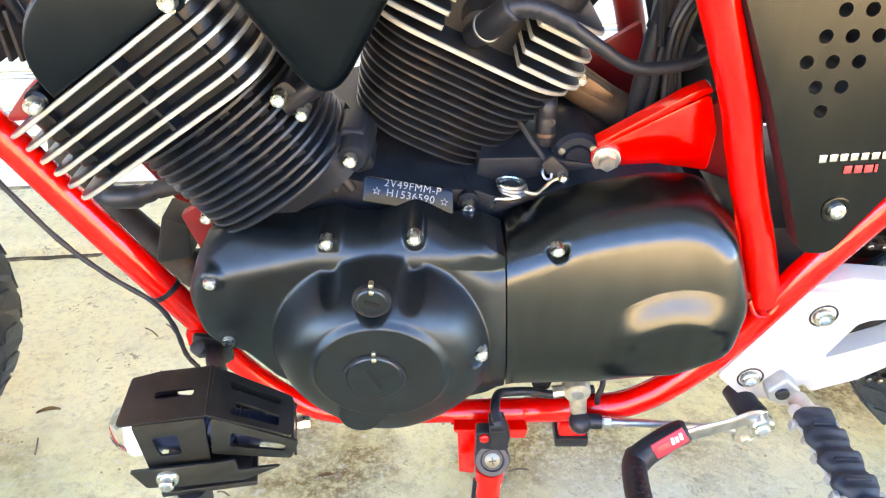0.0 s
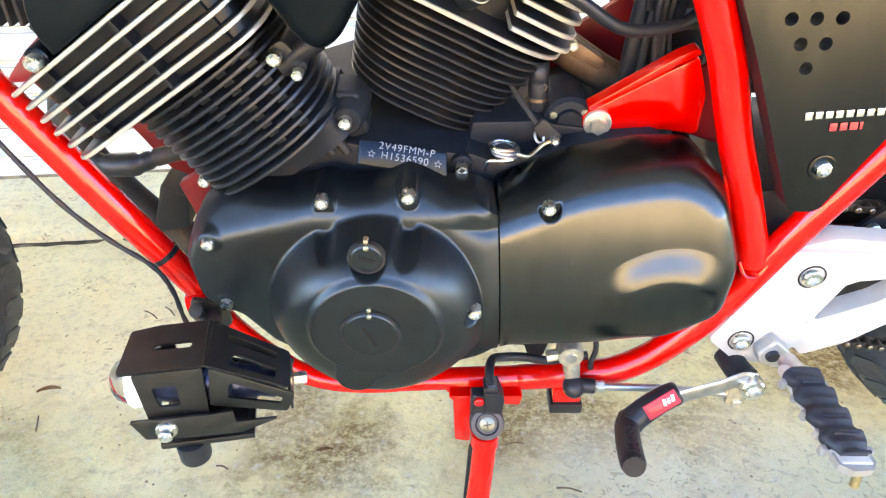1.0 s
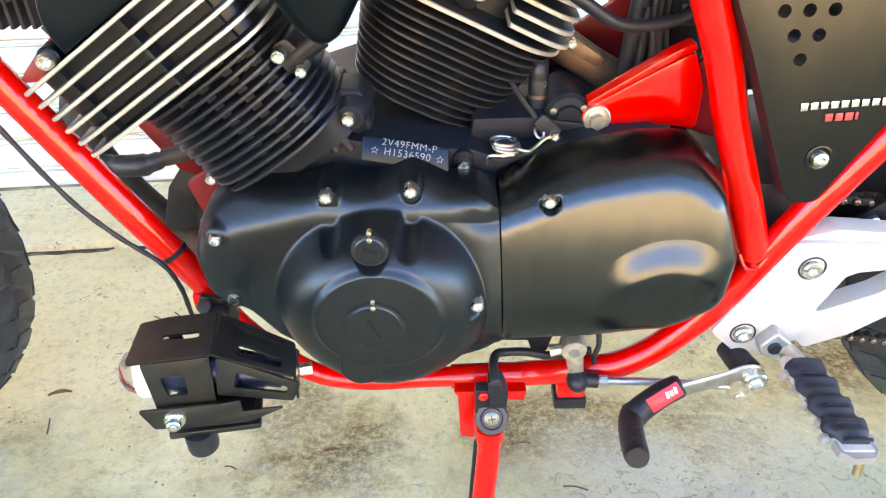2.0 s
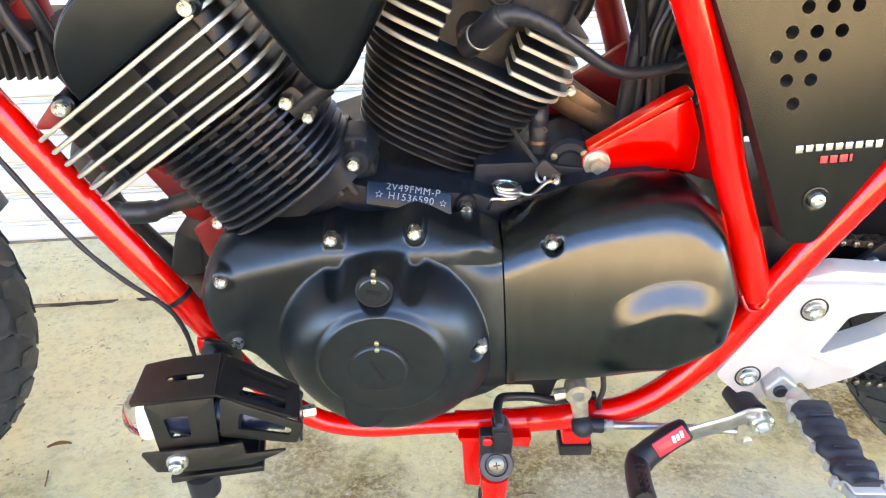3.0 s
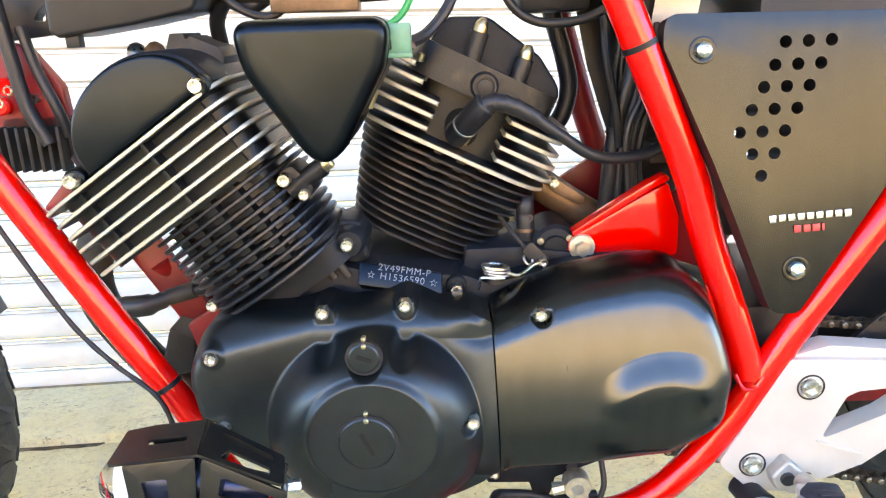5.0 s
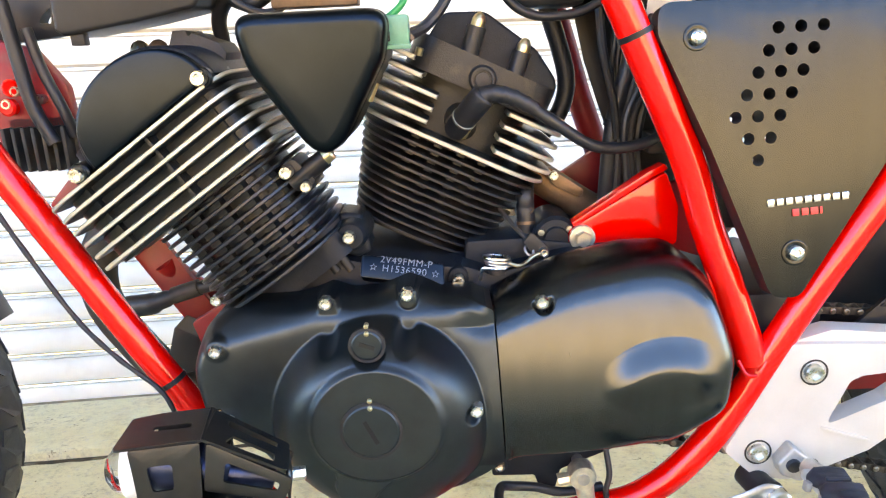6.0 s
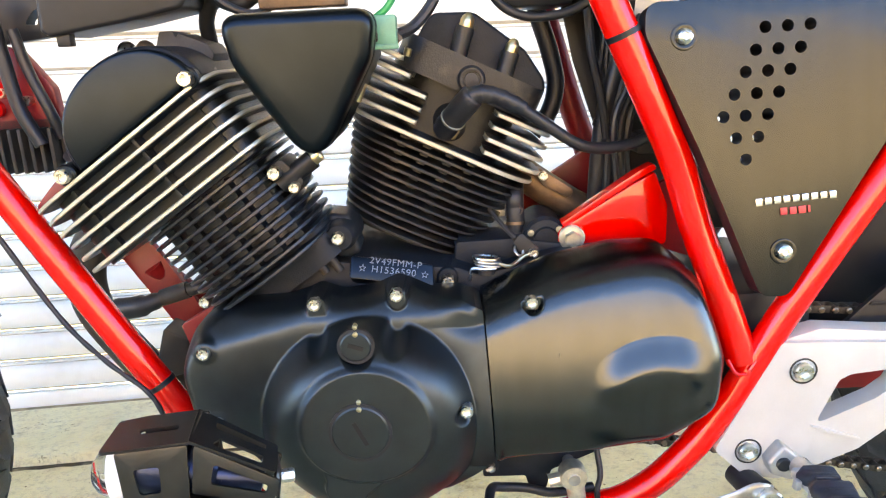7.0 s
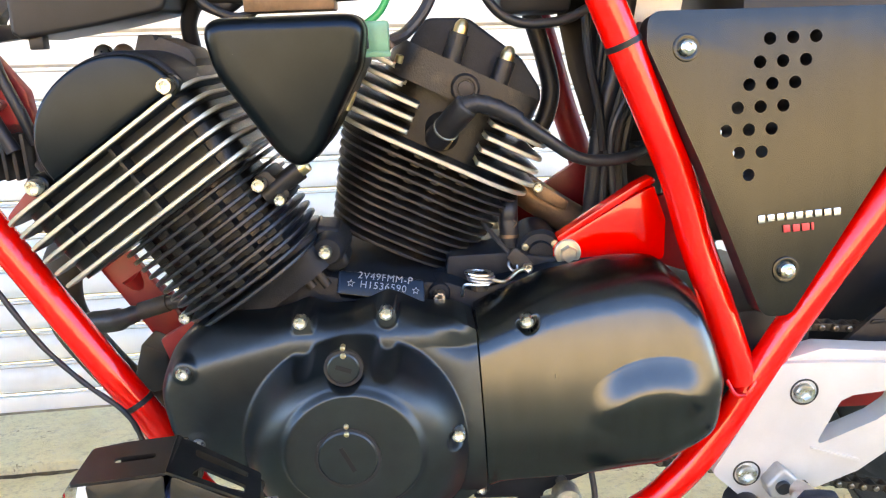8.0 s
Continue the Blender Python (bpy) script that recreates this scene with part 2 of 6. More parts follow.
def part(name, bm, mat, parent, label="", m=None, angle=35):
    """Links a bmesh, or a mesh made before, as one object under a thing or a part."""
    me = bm if isinstance(bm, bpy.types.Mesh) else mesh_of(name, bm, mat, angle)
    ob = new(name, me)
    ob.parent = parent
    if m is not None:
        ob.matrix_basis = m
    return tagged(ob, label)


def fillet(corners, n=6):
    """A closed outline from corners (x, z, radius)."""
    out = []
    k = len(corners)
    for i in range(k):
        p, a, b = Vector(corners[i][:2]), Vector(corners[i - 1][:2]), Vector(corners[(i + 1) % k][:2])
        r = corners[i][2] if len(corners[i]) > 2 else 0
        u, v = (a - p), (b - p)
        lu, lv = u.length, v.length
        u, v = u / lu, v / lv
        ang = u.angle(v, math.pi)
        if r <= 0 or ang > 3.1:
            out.append(tuple(p))
            continue
        d = min(r / math.tan(ang / 2), lu * 0.49, lv * 0.49)
        s, e = p + u * d, p + v * d
        for j in range(n + 1):
            t = j / n
            out.append(tuple(s * (1 - t) ** 2 + p * 2 * t * (1 - t) + e * t ** 2))
    return out


def circle(x, z, r, n=20):
    return [(x + r * math.cos(2 * math.pi * i / n), z + r * math.sin(2 * math.pi * i / n)) for i in range(n)]


def slab(outline, y0, y1, bevel=0.0, seg=2, holes=(), back=False):
    """An outline in x and z, with holes, filled and drawn out from y0 (near) to y1."""
    bm = bmesh.new()
    edges = []
    for ring in (outline, *holes):
        vs = [bm.verts.new((x, y0, z)) for x, z in ring]
        edges += [bm.edges.new((vs[i - 1], vs[i])) for i in range(len(vs))]
    if holes:
        bmesh.ops.triangle_fill(bm, use_beauty=True, use_dissolve=False, edges=edges)
    else:
        bm.faces.new(list(bm.verts))
    n_out = len(outline)
    bm.verts.ensure_lookup_table()
    rim = set(bm.verts[:n_out])
    ret = bmesh.ops.extrude_face_region(bm, geom=list(bm.faces))
    for v in ret["geom"]:
        if isinstance(v, bmesh.types.BMVert):
            v.co.y = y1
    if bevel:
        bmesh.ops.recalc_face_normals(bm, faces=bm.faces)
        es = [e for e in bm.edges if len(e.link_faces) == 2 and e.calc_face_angle(0) > 0.9
              and abs(e.verts[0].co.y - e.verts[1].co.y) < 1e-6 and (back or abs(e.verts[0].co.y - y0) < 1e-6)
              and (not holes or (e.verts[0] in rim and e.verts[1] in rim))]
        bmesh.ops.bevel(bm, geom=es, offset=bevel, segments=seg, affect="EDGES", profile=0.5, clamp_overlap=True)
    return bm


def spline(points, n=8):
    pts = [Vector(p) for p in points]
    if len(pts) < 3:
        return pts
    ext = [pts[0] * 2 - pts[1]] + pts + [pts[-1] * 2 - pts[-2]]
    out = []
    for i in range(1, len(ext) - 2):
        a, b, c, d = ext[i - 1:i + 3]
        for j in range(n):
            t = j / n
            out.append(0.5 * ((2 * b) + (c - a) * t + (2 * a - 5 * b + 4 * c - d) * t * t + (3 * b - a - 3 * c + d) * t ** 3))
    out.append(pts[-1])
    return out


def tube(points, r, seg=14, n=8, flat=1.0, bm=None, straight=False):
    """A round bar, pipe or wire along a smooth line; r is one radius or a function of the way along it (0 to 1)."""
    bm = bm or bmesh.new()
    line = [Vector(p) for p in points] if straight else spline(points, n)
    k = len(line)
    tan = (line[1] - line[0]).normalized()
    side = tan.cross(Vector((0, 1, 0)))
    if side.length < 0.1:
        side = tan.cross(Vector((0, 0, 1)))
    side.normalize()
    rings = []
    for i, p in enumerate(line):
        t2 = (line[min(i + 1, k - 1)] - line[max(i - 1, 0)]).normalized()
        side = (side - t2 * side.dot(t2)).normalized()
        up = t2.cross(side)
        rad = r(i / (k - 1)) if callable(r) else r
        rings.append([bm.verts.new(p + (side * math.cos(a) + up * math.sin(a) * flat) * rad) for a in (2 * math.pi * j / seg for j in range(seg))])
    for a, b in zip(rings, rings[1:]):
        for j in range(seg):
            bm.faces.new((a[j - 1], a[j], b[j], b[j - 1]))
    bm.faces.new(rings[0])
    bm.faces.new(rings[-1])
    return bm


def lathe(profile, seg=24, m=None, bm=None, squash=None):
    """Turns a profile of (radius, height) round z; m lays it into place. squash(radius, height, angle) may change a radius."""
    bm = bm or bmesh.new()
    m = m or Matrix()
    rings = []
    for r, h in profile:
        ring = []
        for j in range(seg):
            a = 2 * math.pi * j / seg
            q = squash(r, h, a) if squash else r
            ring.append(bm.verts.new(m @ Vector((q * math.cos(a), q * math.sin(a), h))))
        rings.append(ring)
    for a, b in zip(rings, rings[1:]):
        for j in range(seg):
            bm.faces.new((a[j - 1], a[j], b[j], b[j - 1]))
    bm.faces.new(rings[0])
    bm.faces.new(rings[-1])
    return bm


def box(x0, x1, y0, y1, z0, z1, bevel=0.0, m=None, bm=None, seg=2):
    fresh = bm is None
    bm = bm or bmesh.new()
    ret = bmesh.ops.create_cube(bm, size=1)
    mid = Matrix.Translation(((x0 + x1) / 2, (y0 + y1) / 2, (z0 + z1) / 2)) @ Matrix.Diagonal((x1 - x0, y1 - y0, z1 - z0, 1))
    bmesh.ops.transform(bm, matrix=(m or Matrix()) @ mid, verts=ret["verts"])
    if bevel and fresh:
        bmesh.ops.bevel(bm, geom=list(bm.edges), offset=bevel, segments=seg, affect="EDGES", profile=0.5)
    return bm


def rounded_box(hx, hy, hz, r, seg=4):
    return box(-hx, hx, -hy, hy, -hz, hz, r, seg=seg)


OUT = pose(0, 0, 0, 90)                       # z of a turned piece towards the rider's left, -y


def facing(x, y, z, rx=0, rz=0):
    return pose(x, y, z) @ pose(0, 0, 0, rx, 0, rz) @ OUT


def crowned(outline, centre, depth, back, rings=44, hold=None):
    """A cast cover: its outline filled by rings that shrink to the centre, each point pushed out to depth(x, z), and a wall back to y = back."""
    bm = bmesh.new()
    n = len(outline)
    cx, cz = centre
    wall = [bm.verts.new((x, back, z)) for x, z in outline]
    prev = wall
    for i in range(rings):
        f = 1 - (i / rings) ** 0.9
        ring = []
        for x, z in outline:
            px, pz = cx + (x - cx) * f, cz + (z - cz) * f
            ring.append(bm.verts.new((px, depth(px, pz), pz)))
        for j in range(n):
            bm.faces.new((prev[j - 1], prev[j], ring[j], ring[j - 1]))
        prev = ring
    tip = bm.verts.new((cx, depth(cx, cz), cz))
    for j in range(n):
        bm.faces.new((prev[j - 1], prev[j], tip))
    return bm


def resample(outline, step):
    out = []
    k = len(outline)
    for i in range(k):
        a, b = Vector(outline[i]), Vector(outline[(i + 1) % k])
        m = max(1, round((b - a).length / step))
        out += [tuple(a.lerp(b, j / m)) for j in range(m)]
    return out


def smooth01(a, b, x):
    t = min(max((x - a) / (b - a), 0), 1)
    return t * t * (3 - 2 * t)


def line_of(points, x):
    """The height of a chain of points (x, z) at x."""
    for (a, p), (b, q) in zip(points, points[1:]):
        if x <= b:
            return p + (q - p) * max(0, (x - a) / (b - a))
    return points[-1][1]


def edge_gap(outline, x, z):
    """The distance of a point from an outline."""
    best = 9.0
    k = len(outline)
    for i in range(k):
        ax, az = outline[i - 1]
        bx, bz = outline[i]
        dx, dz = bx - ax, bz - az
        q = dx * dx + dz * dz
        t = min(max(((x - ax) * dx + (z - az) * dz) / q, 0), 1) if q else 0
        best = min(best, math.hypot(x - ax - dx * t, z - az - dz * t))
    return best


def hexed(r, h, a):
    return r / math.cos((a + math.pi / 6) % (math.pi / 3) - math.pi / 6) if r < 0.0031 else r


def nut_shape(r, h, a):
    return r * 0.9 / math.cos((a + math.pi / 6) % (math.pi / 3) - math.pi / 6)


# fasteners, each a mesh shared by its copies
CAP_BOLT = mesh_of("cap_bolt", lathe([(0.0049, -0.004), (0.0051, 0.0042), (0.0044, 0.0054), (0.0029, 0.0054), (0.0027, 0.0018), (0.0006, 0.0016)], 24, squash=hexed), ZINC)
HEX_BOLT = mesh_of("hex_bolt", lathe([(0.0105, -0.002), (0.0105, 0.0016), (0.0098, 0.0022), (0.0066, 0.0022), (0.0066, 0.007), (0.0058, 0.0082), (0.0008, 0.0082)], 24,
                                     squash=lambda r, h, a: nut_shape(r, h, a) if r < 0.007 else r), CREAM)
DOME_BOLT = mesh_of("dome_bolt", lathe([(0.0062, -0.003), (0.0065, 0.0005), (0.0058, 0.0032), (0.004, 0.0046), (0.0029, 0.0049), (0.0027, 0.002), (0.0006, 0.0018)], 24, squash=hexed), ZINC)
BIG_BOLT = mesh_of("big_cap_bolt", lathe([(0.0083, -0.006), (0.0085, 0.0035), (0.0076, 0.0048), (0.0048, 0.0048), (0.0046, 0.001), (0.0008, 0.0008)], 24,
                                         squash=lambda r, h, a: nut_shape(r, h, a) * 1.1 if r < 0.0049 else r), ZINC)


def bolt(mesh, x, y, z, parent, label="", rx=0, rz=0, size=1.0):
    return part("bolt", mesh, None, parent, label, facing(x, y, z, rx, rz) @ Matrix.Diagonal((size, size, size, 1)))


# ---- ground, sill, shutter ----
def ground():
    bm = bmesh.new()
    xs = [-90, -20, -6] + [-2.4 + 0.04 * i for i in range(106)] + [6, 20, 90]
    ys = [-90, -20, -6, -2.5] + [-0.6 + 0.04 * i for i in range(76)] + [6, 20, 90]
    grid = []
    for y in ys:
        row = []
        for x in xs:
            near = abs(x) < 2.6 and -0.8 < y < 2.7
            dz = 0.0016 * noise.noise((x * 3, y * 3, 0)) + 0.0009 * noise.noise((x * 11, y * 11, 4)) - 0.0016 if near else -0.0016
            row.append(bm.verts.new((x, y, dz)))
        grid.append(row)
    for a, b in zip(grid, grid[1:]):
        for i in range(len(xs) - 1):
            f = bm.faces.new((a[i], a[i + 1], b[i + 1], b[i]))
            # unseen ground behind the camera has its own colour, set for reflections
            f.material_index = 1 if b[i].co.y < -2.4 else 0
    ob = new("ground", mesh_of("ground", bm, (CONCRETE, UNSEEN_GROUND), 60))
    return tagged(ob, "pale worn concrete yard with brown stains and grit", "ground", kind="structure")


ground()
WALL_TURN = 6.3
HOUSE = pose(-0.89, 1.285, 0, 0, 0, WALL_TURN)      # x along the sill's front edge, y into the house


def house():
    # low sill with a chipped, uneven front edge
    bm = bmesh.new()
    front, top, rear = [], [], []
    xs = [-3 + 0.02 * i for i in range(351)]
    for x in xs:
        chip = 0.02 * max(0.0, noise.noise((x * 2.2, 0, 7)) - 0.25) + 0.004 * noise.noise((x * 17, 0, 3))
        lip = 0.002 * noise.noise((x * 9, 5, 1))
        front.append((bm.verts.new((x, chip, -0.004)), bm.verts.new((x, chip + 0.002, 0.017 + lip)), bm.verts.new((x, chip + 0.008, 0.02 + lip)), bm.verts.new((x, 0.6, 0.0255))))
    for a, b in zip(front, front[1:]):
        for i in range(3):
            bm.faces.new((a[i], b[i], b[i + 1], a[i + 1]))
    sill = new("sill", mesh_of("sill", bm, SILL, 50))
    sill.matrix_world = HOUSE
    tagged(sill, "low worn concrete door sill with a chipped front edge", "sill", kind="structure")
    # dirt-filled joint along the sill's foot, the edge's shadow line in its colour
    bm = bmesh.new()
    row = []
    for x in xs:
        a = 0.01 + 0.006 * noise.noise((x * 6, 2, 9)) + 0.004 * noise.noise((x * 31, 2, 5))
        if 0.2 < x < 0.235:
            a = -0.01
        row.append((bm.verts.new((x, 0.012, 0.0012)), bm.verts.new((x, -max(a, -0.01), 0.0012)), bm.verts.new((x, -max(a, -0.01) - 0.002, -0.003))))
    for a, b in zip(row, row[1:]):
        for i in range(2):
            bm.faces.new((a[i], b[i], b[i + 1], a[i + 1]))
    joint = new("trim", mesh_of("trim", bm, JOINT_DARK, 60))
    joint.matrix_world = HOUSE
    tagged(joint, "dark dirt-filled joint at the foot of the sill, shadow line coloured in", "joint", kind="structure")
    # dirt blown against the foot of the shutter
    bm = bmesh.new()
    row = []
    for x in xs:
        a = 0.016 + 0.008 * noise.noise((x * 5, 4, 2))
        row.append((bm.verts.new((x, 0.332, 0.0245)), bm.verts.new((x, 0.332 - a * 0.5, 0.0262)), bm.verts.new((x, 0.332 - a, 0.0222))))
    for a, b in zip(row, row[1:]):
        for i in range(2):
            bm.faces.new((a[i], b[i], b[i + 1], a[i + 1]))
    dust = new("trim", mesh_of("trim", bm, DUST, 60))
    dust.matrix_world = HOUSE
    tagged(dust, "line of brown dust along the foot of the shutter", "dust", kind="structure")
    # roller shutter: bottom rail and curved slats, each its own piece
    shutter = tagged(new("roller_shutter"), "closed white enamelled steel roller shutter with darker joints", "roller shutter", kind="structure")
    shutter.matrix_world = HOUSE
    wide0, wide1, y = -2.2, 3.6, 0.345
    pitch = 0.0765
    prof = [(0.012, 0.0), (0.004, 0.0015), (0.0, 0.006), (-0.0065, 0.014), (-0.0105, 0.028), (-0.0115, 0.042), (-0.0085, 0.056), (-0.002, 0.064), (0.0005, 0.0655), (-0.003, 0.0675), (-0.0045, 0.0705), (-0.0015, 0.0735), (0.004, 0.075), (0.012, 0.0755)]
    bm = bmesh.new()
    ends = []
    for x in (wide0, wide1):
        ends.append([bm.verts.new((x, y + a, b)) for a, b in prof])
    for i in range(len(prof) - 1):
        f = bm.faces.new((ends[0][i], ends[1][i], ends[1][i + 1], ends[0][i + 1]))
        f.material_index = 1 if i in (0, 1, 8, 12) else 0
    for e in ends:
        bm.faces.new(e)
    slat = mesh_of("slat", bm, (SLAT, GROOVE), 40)
    for i in range(36):
        part("slat", slat, None, shutter, m=pose(0, 0, 0.062 + pitch * i))
    part("bottom_rail", box(wide0, wide1, y - 0.014, y + 0.016, 0.0215, 0.0605, 0.002), SLAT, shutter, "white steel bottom rail")
    for s, x0, x1 in (("wall_left", -30.0, wide0 - 0.003), ("wall_right", wide1 + 0.003, 30.0)):
        w = new(s, mesh_of(s, box(x0, x1, y - 0.06, y + 0.2, -0.02, 3.4), WALL))
        w.matrix_world = HOUSE
        tagged(w, "plain rendered house wall", "wall", kind="structure")
    w = new("wall_above", mesh_of("wall_above", box(wide0, wide1, y - 0.06, y + 0.2, 2.83, 3.4), WALL))
    w.matrix_world = HOUSE
    tagged(w, "plain rendered wall over the shutter", "wall", kind="structure")
    # unseen blue-grey sheet over the yard, added to block sky and tint reflections
    w = new("overhead_screen", mesh_of("overhead_screen", box(-6.0, 7.0, -2.6, y - 0.064, 2.84, 2.94), SKY_SCREEN))
    w.matrix_world = HOUSE
    tagged(w, "unseen blue-grey sheet over the yard, added to shape light and reflections", "canopy", kind="structure")
    # unseen wall across the way, added to block low sky and warm reflections
    w = new("horizon_screen", mesh_of("horizon_screen", box(-40.0, 40.0, -15.2, -15.0, -0.02, 2.8), WALL))
    w.matrix_world = HOUSE
    tagged(w, "unseen plain wall across the way, added to shape reflections", "wall", kind="structure")


house()

# ---- the motorcycle: x to its rear, y to its right, z up, leaning on its side stand ----
bike = new("motorcycle")
bike.matrix_world = pose(0, 0.729, 0, 9)
tagged(bike, "red-framed motorcycle with a black V-twin engine, leaning on its side stand", "motorcycle")


def frame_tubes():
    fr = part("frame", tube([(-0.446, -0.125, 0.755), (-0.359, -0.125, 0.6), (-0.279, -0.125, 0.458), (-0.2245, -0.122, 0.362)], 0.0134, 20), RED, bike, "glossy red steel tube frame")
    low = [(-0.2295, -0.122, 0.37), (-0.2175, -0.119, 0.336), (-0.196, -0.117, 0.296), (-0.162, -0.117, 0.256), (-0.128, -0.117, 0.232), (-0.081, -0.117, 0.223), (-0.022, -0.117, 0.226), (0.05, -0.117, 0.229), (0.14, -0.117, 0.234)]
    part("cradle_tube", tube(low, 0.0108, 18), RED, fr)
    rear = [(0.085, -0.117, 0.231), (0.106, -0.121, 0.2365), (0.137, -0.131, 0.2505), (0.171, -0.138, 0.2625), (0.196, -0.14, 0.2775), (0.217, -0.14, 0.295), (0.2437, -0.14, 0.326), (0.2675, -0.14, 0.362), (0.2815, -0.14, 0.387), (0.303, -0.14, 0.427), (0.3335, -0.14, 0.479), (0.39, -0.137, 0.566), (0.458, -0.132, 0.666)]
    part("cradle_tube", tube(rear, 0.0135, 20), RED, fr)
    part("seat_tube", tube([(0.119, -0.114, 0.805), (0.161, -0.115, 0.712), (0.2022, -0.116, 0.62), (0.2235, -0.116, 0.571), (0.239, -0.12, 0.52), (0.2575, -0.128, 0.4666), (0.2795, -0.138, 0.4)], 0.0144, 20), RED, fr)
    # welds round the foot of the seat tube
    part("weld_bead", tube([(0.2625, -0.146, 0.405), (0.2685, -0.151, 0.394), (0.277, -0.153, 0.393)], lambda t: 0.0017 + 0.0002 * math.sin(40 * t), 8), RED, fr)
    part("weld_bead", tube([(0.279, -0.152, 0.396), (0.287, -0.149, 0.407), (0.2885, -0.144, 0.417)], lambda t: 0.0026 + 0.0003 * math.sin(40 * t), 8), RED, fr)
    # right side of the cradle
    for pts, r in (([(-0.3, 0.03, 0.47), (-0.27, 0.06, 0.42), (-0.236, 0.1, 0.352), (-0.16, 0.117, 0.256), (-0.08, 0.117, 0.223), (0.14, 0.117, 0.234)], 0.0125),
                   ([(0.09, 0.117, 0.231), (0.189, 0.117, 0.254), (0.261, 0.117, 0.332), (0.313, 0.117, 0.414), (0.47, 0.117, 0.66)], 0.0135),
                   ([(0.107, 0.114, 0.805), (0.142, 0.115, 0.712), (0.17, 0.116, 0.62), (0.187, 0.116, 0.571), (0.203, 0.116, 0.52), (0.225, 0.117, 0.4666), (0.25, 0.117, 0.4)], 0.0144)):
        part("right_tube", tube(pts, r, 14), RED_DUSTY_SHADED, fr)
    # clamped sleeve over the lower tube, weld beads, cable ties
    part("sleeve", tube([(0.008, -0.117, 0.2275), (0.05, -0.117, 0.229), (0.091, -0.117, 0.231)], 0.0132, 20, 4), RED, fr)
    part("tube_clamp", box(-0.236, -0.212, -0.136, -0.106, 0.336, 0.358, 0.005), RED, fr)
    part("weld_bead", tube([(0.237, -0.124, 0.491), (0.2395, -0.129, 0.478), (0.2435, -0.132, 0.462), (0.247, -0.132, 0.45)], lambda t: 0.002 + 0.0002 * math.sin(50 * t), 8), RED, fr)
    for x, y, z, a, r in ((0.1735, -0.1155, 0.6845, 66, 0.0151), (-0.2455, -0.1235, 0.3995, -61, 0.0141)):
        bm = lathe([(r - 0.0012, -0.0024), (r, -0.0024), (r, 0.0024), (r - 0.0012, 0.0024)], 28, m=pose(x, y, z, 0, 90 - (180 - a) if a > 0 else 90 - (a + 180) + 180, 0))
        part("cable_tie", bm, PLASTIC, fr, "black nylon cable tie")
    # engine hanger on the left, folded from sheet
    hanger = part("engine_hanger", slab(fillet([(0.126, 0.511, 0.01), (0.126, 0.493, 0.01), (0.142, 0.49, 0.01), (0.195, 0.497, 0.02), (0.228, 0.492, 0.006), (0.228, 0.53, 0.004), (0.216, 0.562, 0.003), (0.196, 0.552, 0.01)]), -0.075, -0.068, 0.0012), RED, fr, "red sheet steel engine hanger bracket")
    part("flange", slab(fillet([(0.132, 0.514, 0.003), (0.203, 0.5575, 0.003), (0.218, 0.565, 0.003), (0.214, 0.57, 0.003), (0.199, 0.563, 0.003), (0.129, 0.518, 0.003)]), -0.075, -0.06, 0.001), RED, fr)
    part("washer", lathe([(0.0088, -0.002), (0.0088, 0.0), (0.0082, 0.0008), (0.0005, 0.0008)], 28, m=facing(0.1385, -0.0762, 0.5045)), CREAM, fr, "broad yellowed washer")
    bolt(HEX_BOLT, 0.1385, -0.0775, 0.5045, fr, "yellowed hexagon bolt", size=1.15)
    part("right_hanger", slab(fillet([(0.096, 0.511, 0.01), (0.096, 0.493, 0.01), (0.165, 0.497, 0.02), (0.198, 0.492, 0.006), (0.202, 0.53, 0.004), (0.19, 0.572, 0.003), (0.166, 0.556, 0.01)]), 0.068, 0.075, 0.0012), RED_DUSTY_SHADED, fr, "dusty red engine hanger on the far side, darkened for shade")
    part("gusset", slab(fillet([(0.2, 0.496, 0.005), (0.262, 0.474, 0.005), (0.268, 0.492, 0.005), (0.236, 0.556, 0.005), (0.215, 0.546, 0.005)]), -0.066, -0.06, 0.001), RED_DUSTY_SHADED, fr)
    part("front_gusset", slab(fillet([(-0.337, 0.49, 0.004), (-0.296, 0.496, 0.004), (-0.245, 0.405, 0.004), (-0.252, 0.372, 0.004), (-0.276, 0.388, 0.004)]), 0.026, 0.034, 0.001), RED_DUSTY_SHADED, fr, "dusty red front engine bracket, darkened for shade")
    part("head_bracket", slab(fillet([(-0.325, 0.566, 0.004), (-0.3, 0.592, 0.008), (-0.275, 0.612, 0.008), (-0.262, 0.6, 0.008), (-0.3, 0.568, 0.004)]), -0.13, -0.122, 0.001), RED_DUSTY_SHADED, fr)
    part("stand_bracket", slab(fillet([(0.009, 0.231, 0.003), (0.086, 0.231, 0.003), (0.083, 0.217, 0.002), (0.067, 0.218, 0.003), (0.06, 0.224, 0.003), (0.036, 0.222, 0.005), (0.033, 0.161, 0.002), (0.031, 0.159, 0.002), (0.017, 0.162, 0.003), (0.0145, 0.224, 0.004)]), -0.143, -0.128, 0.0015), RED, fr)
    part("stand_stop", box(0.117, 0.1465, -0.141, -0.113, 0.217, 0.236, 0.003), RED, fr)
    part("stop_rubber", box(0.115, 0.1485, -0.143, -0.114, 0.203, 0.2165, 0.002), RUBBER, fr, "black rubber stop")


frame_tubes()

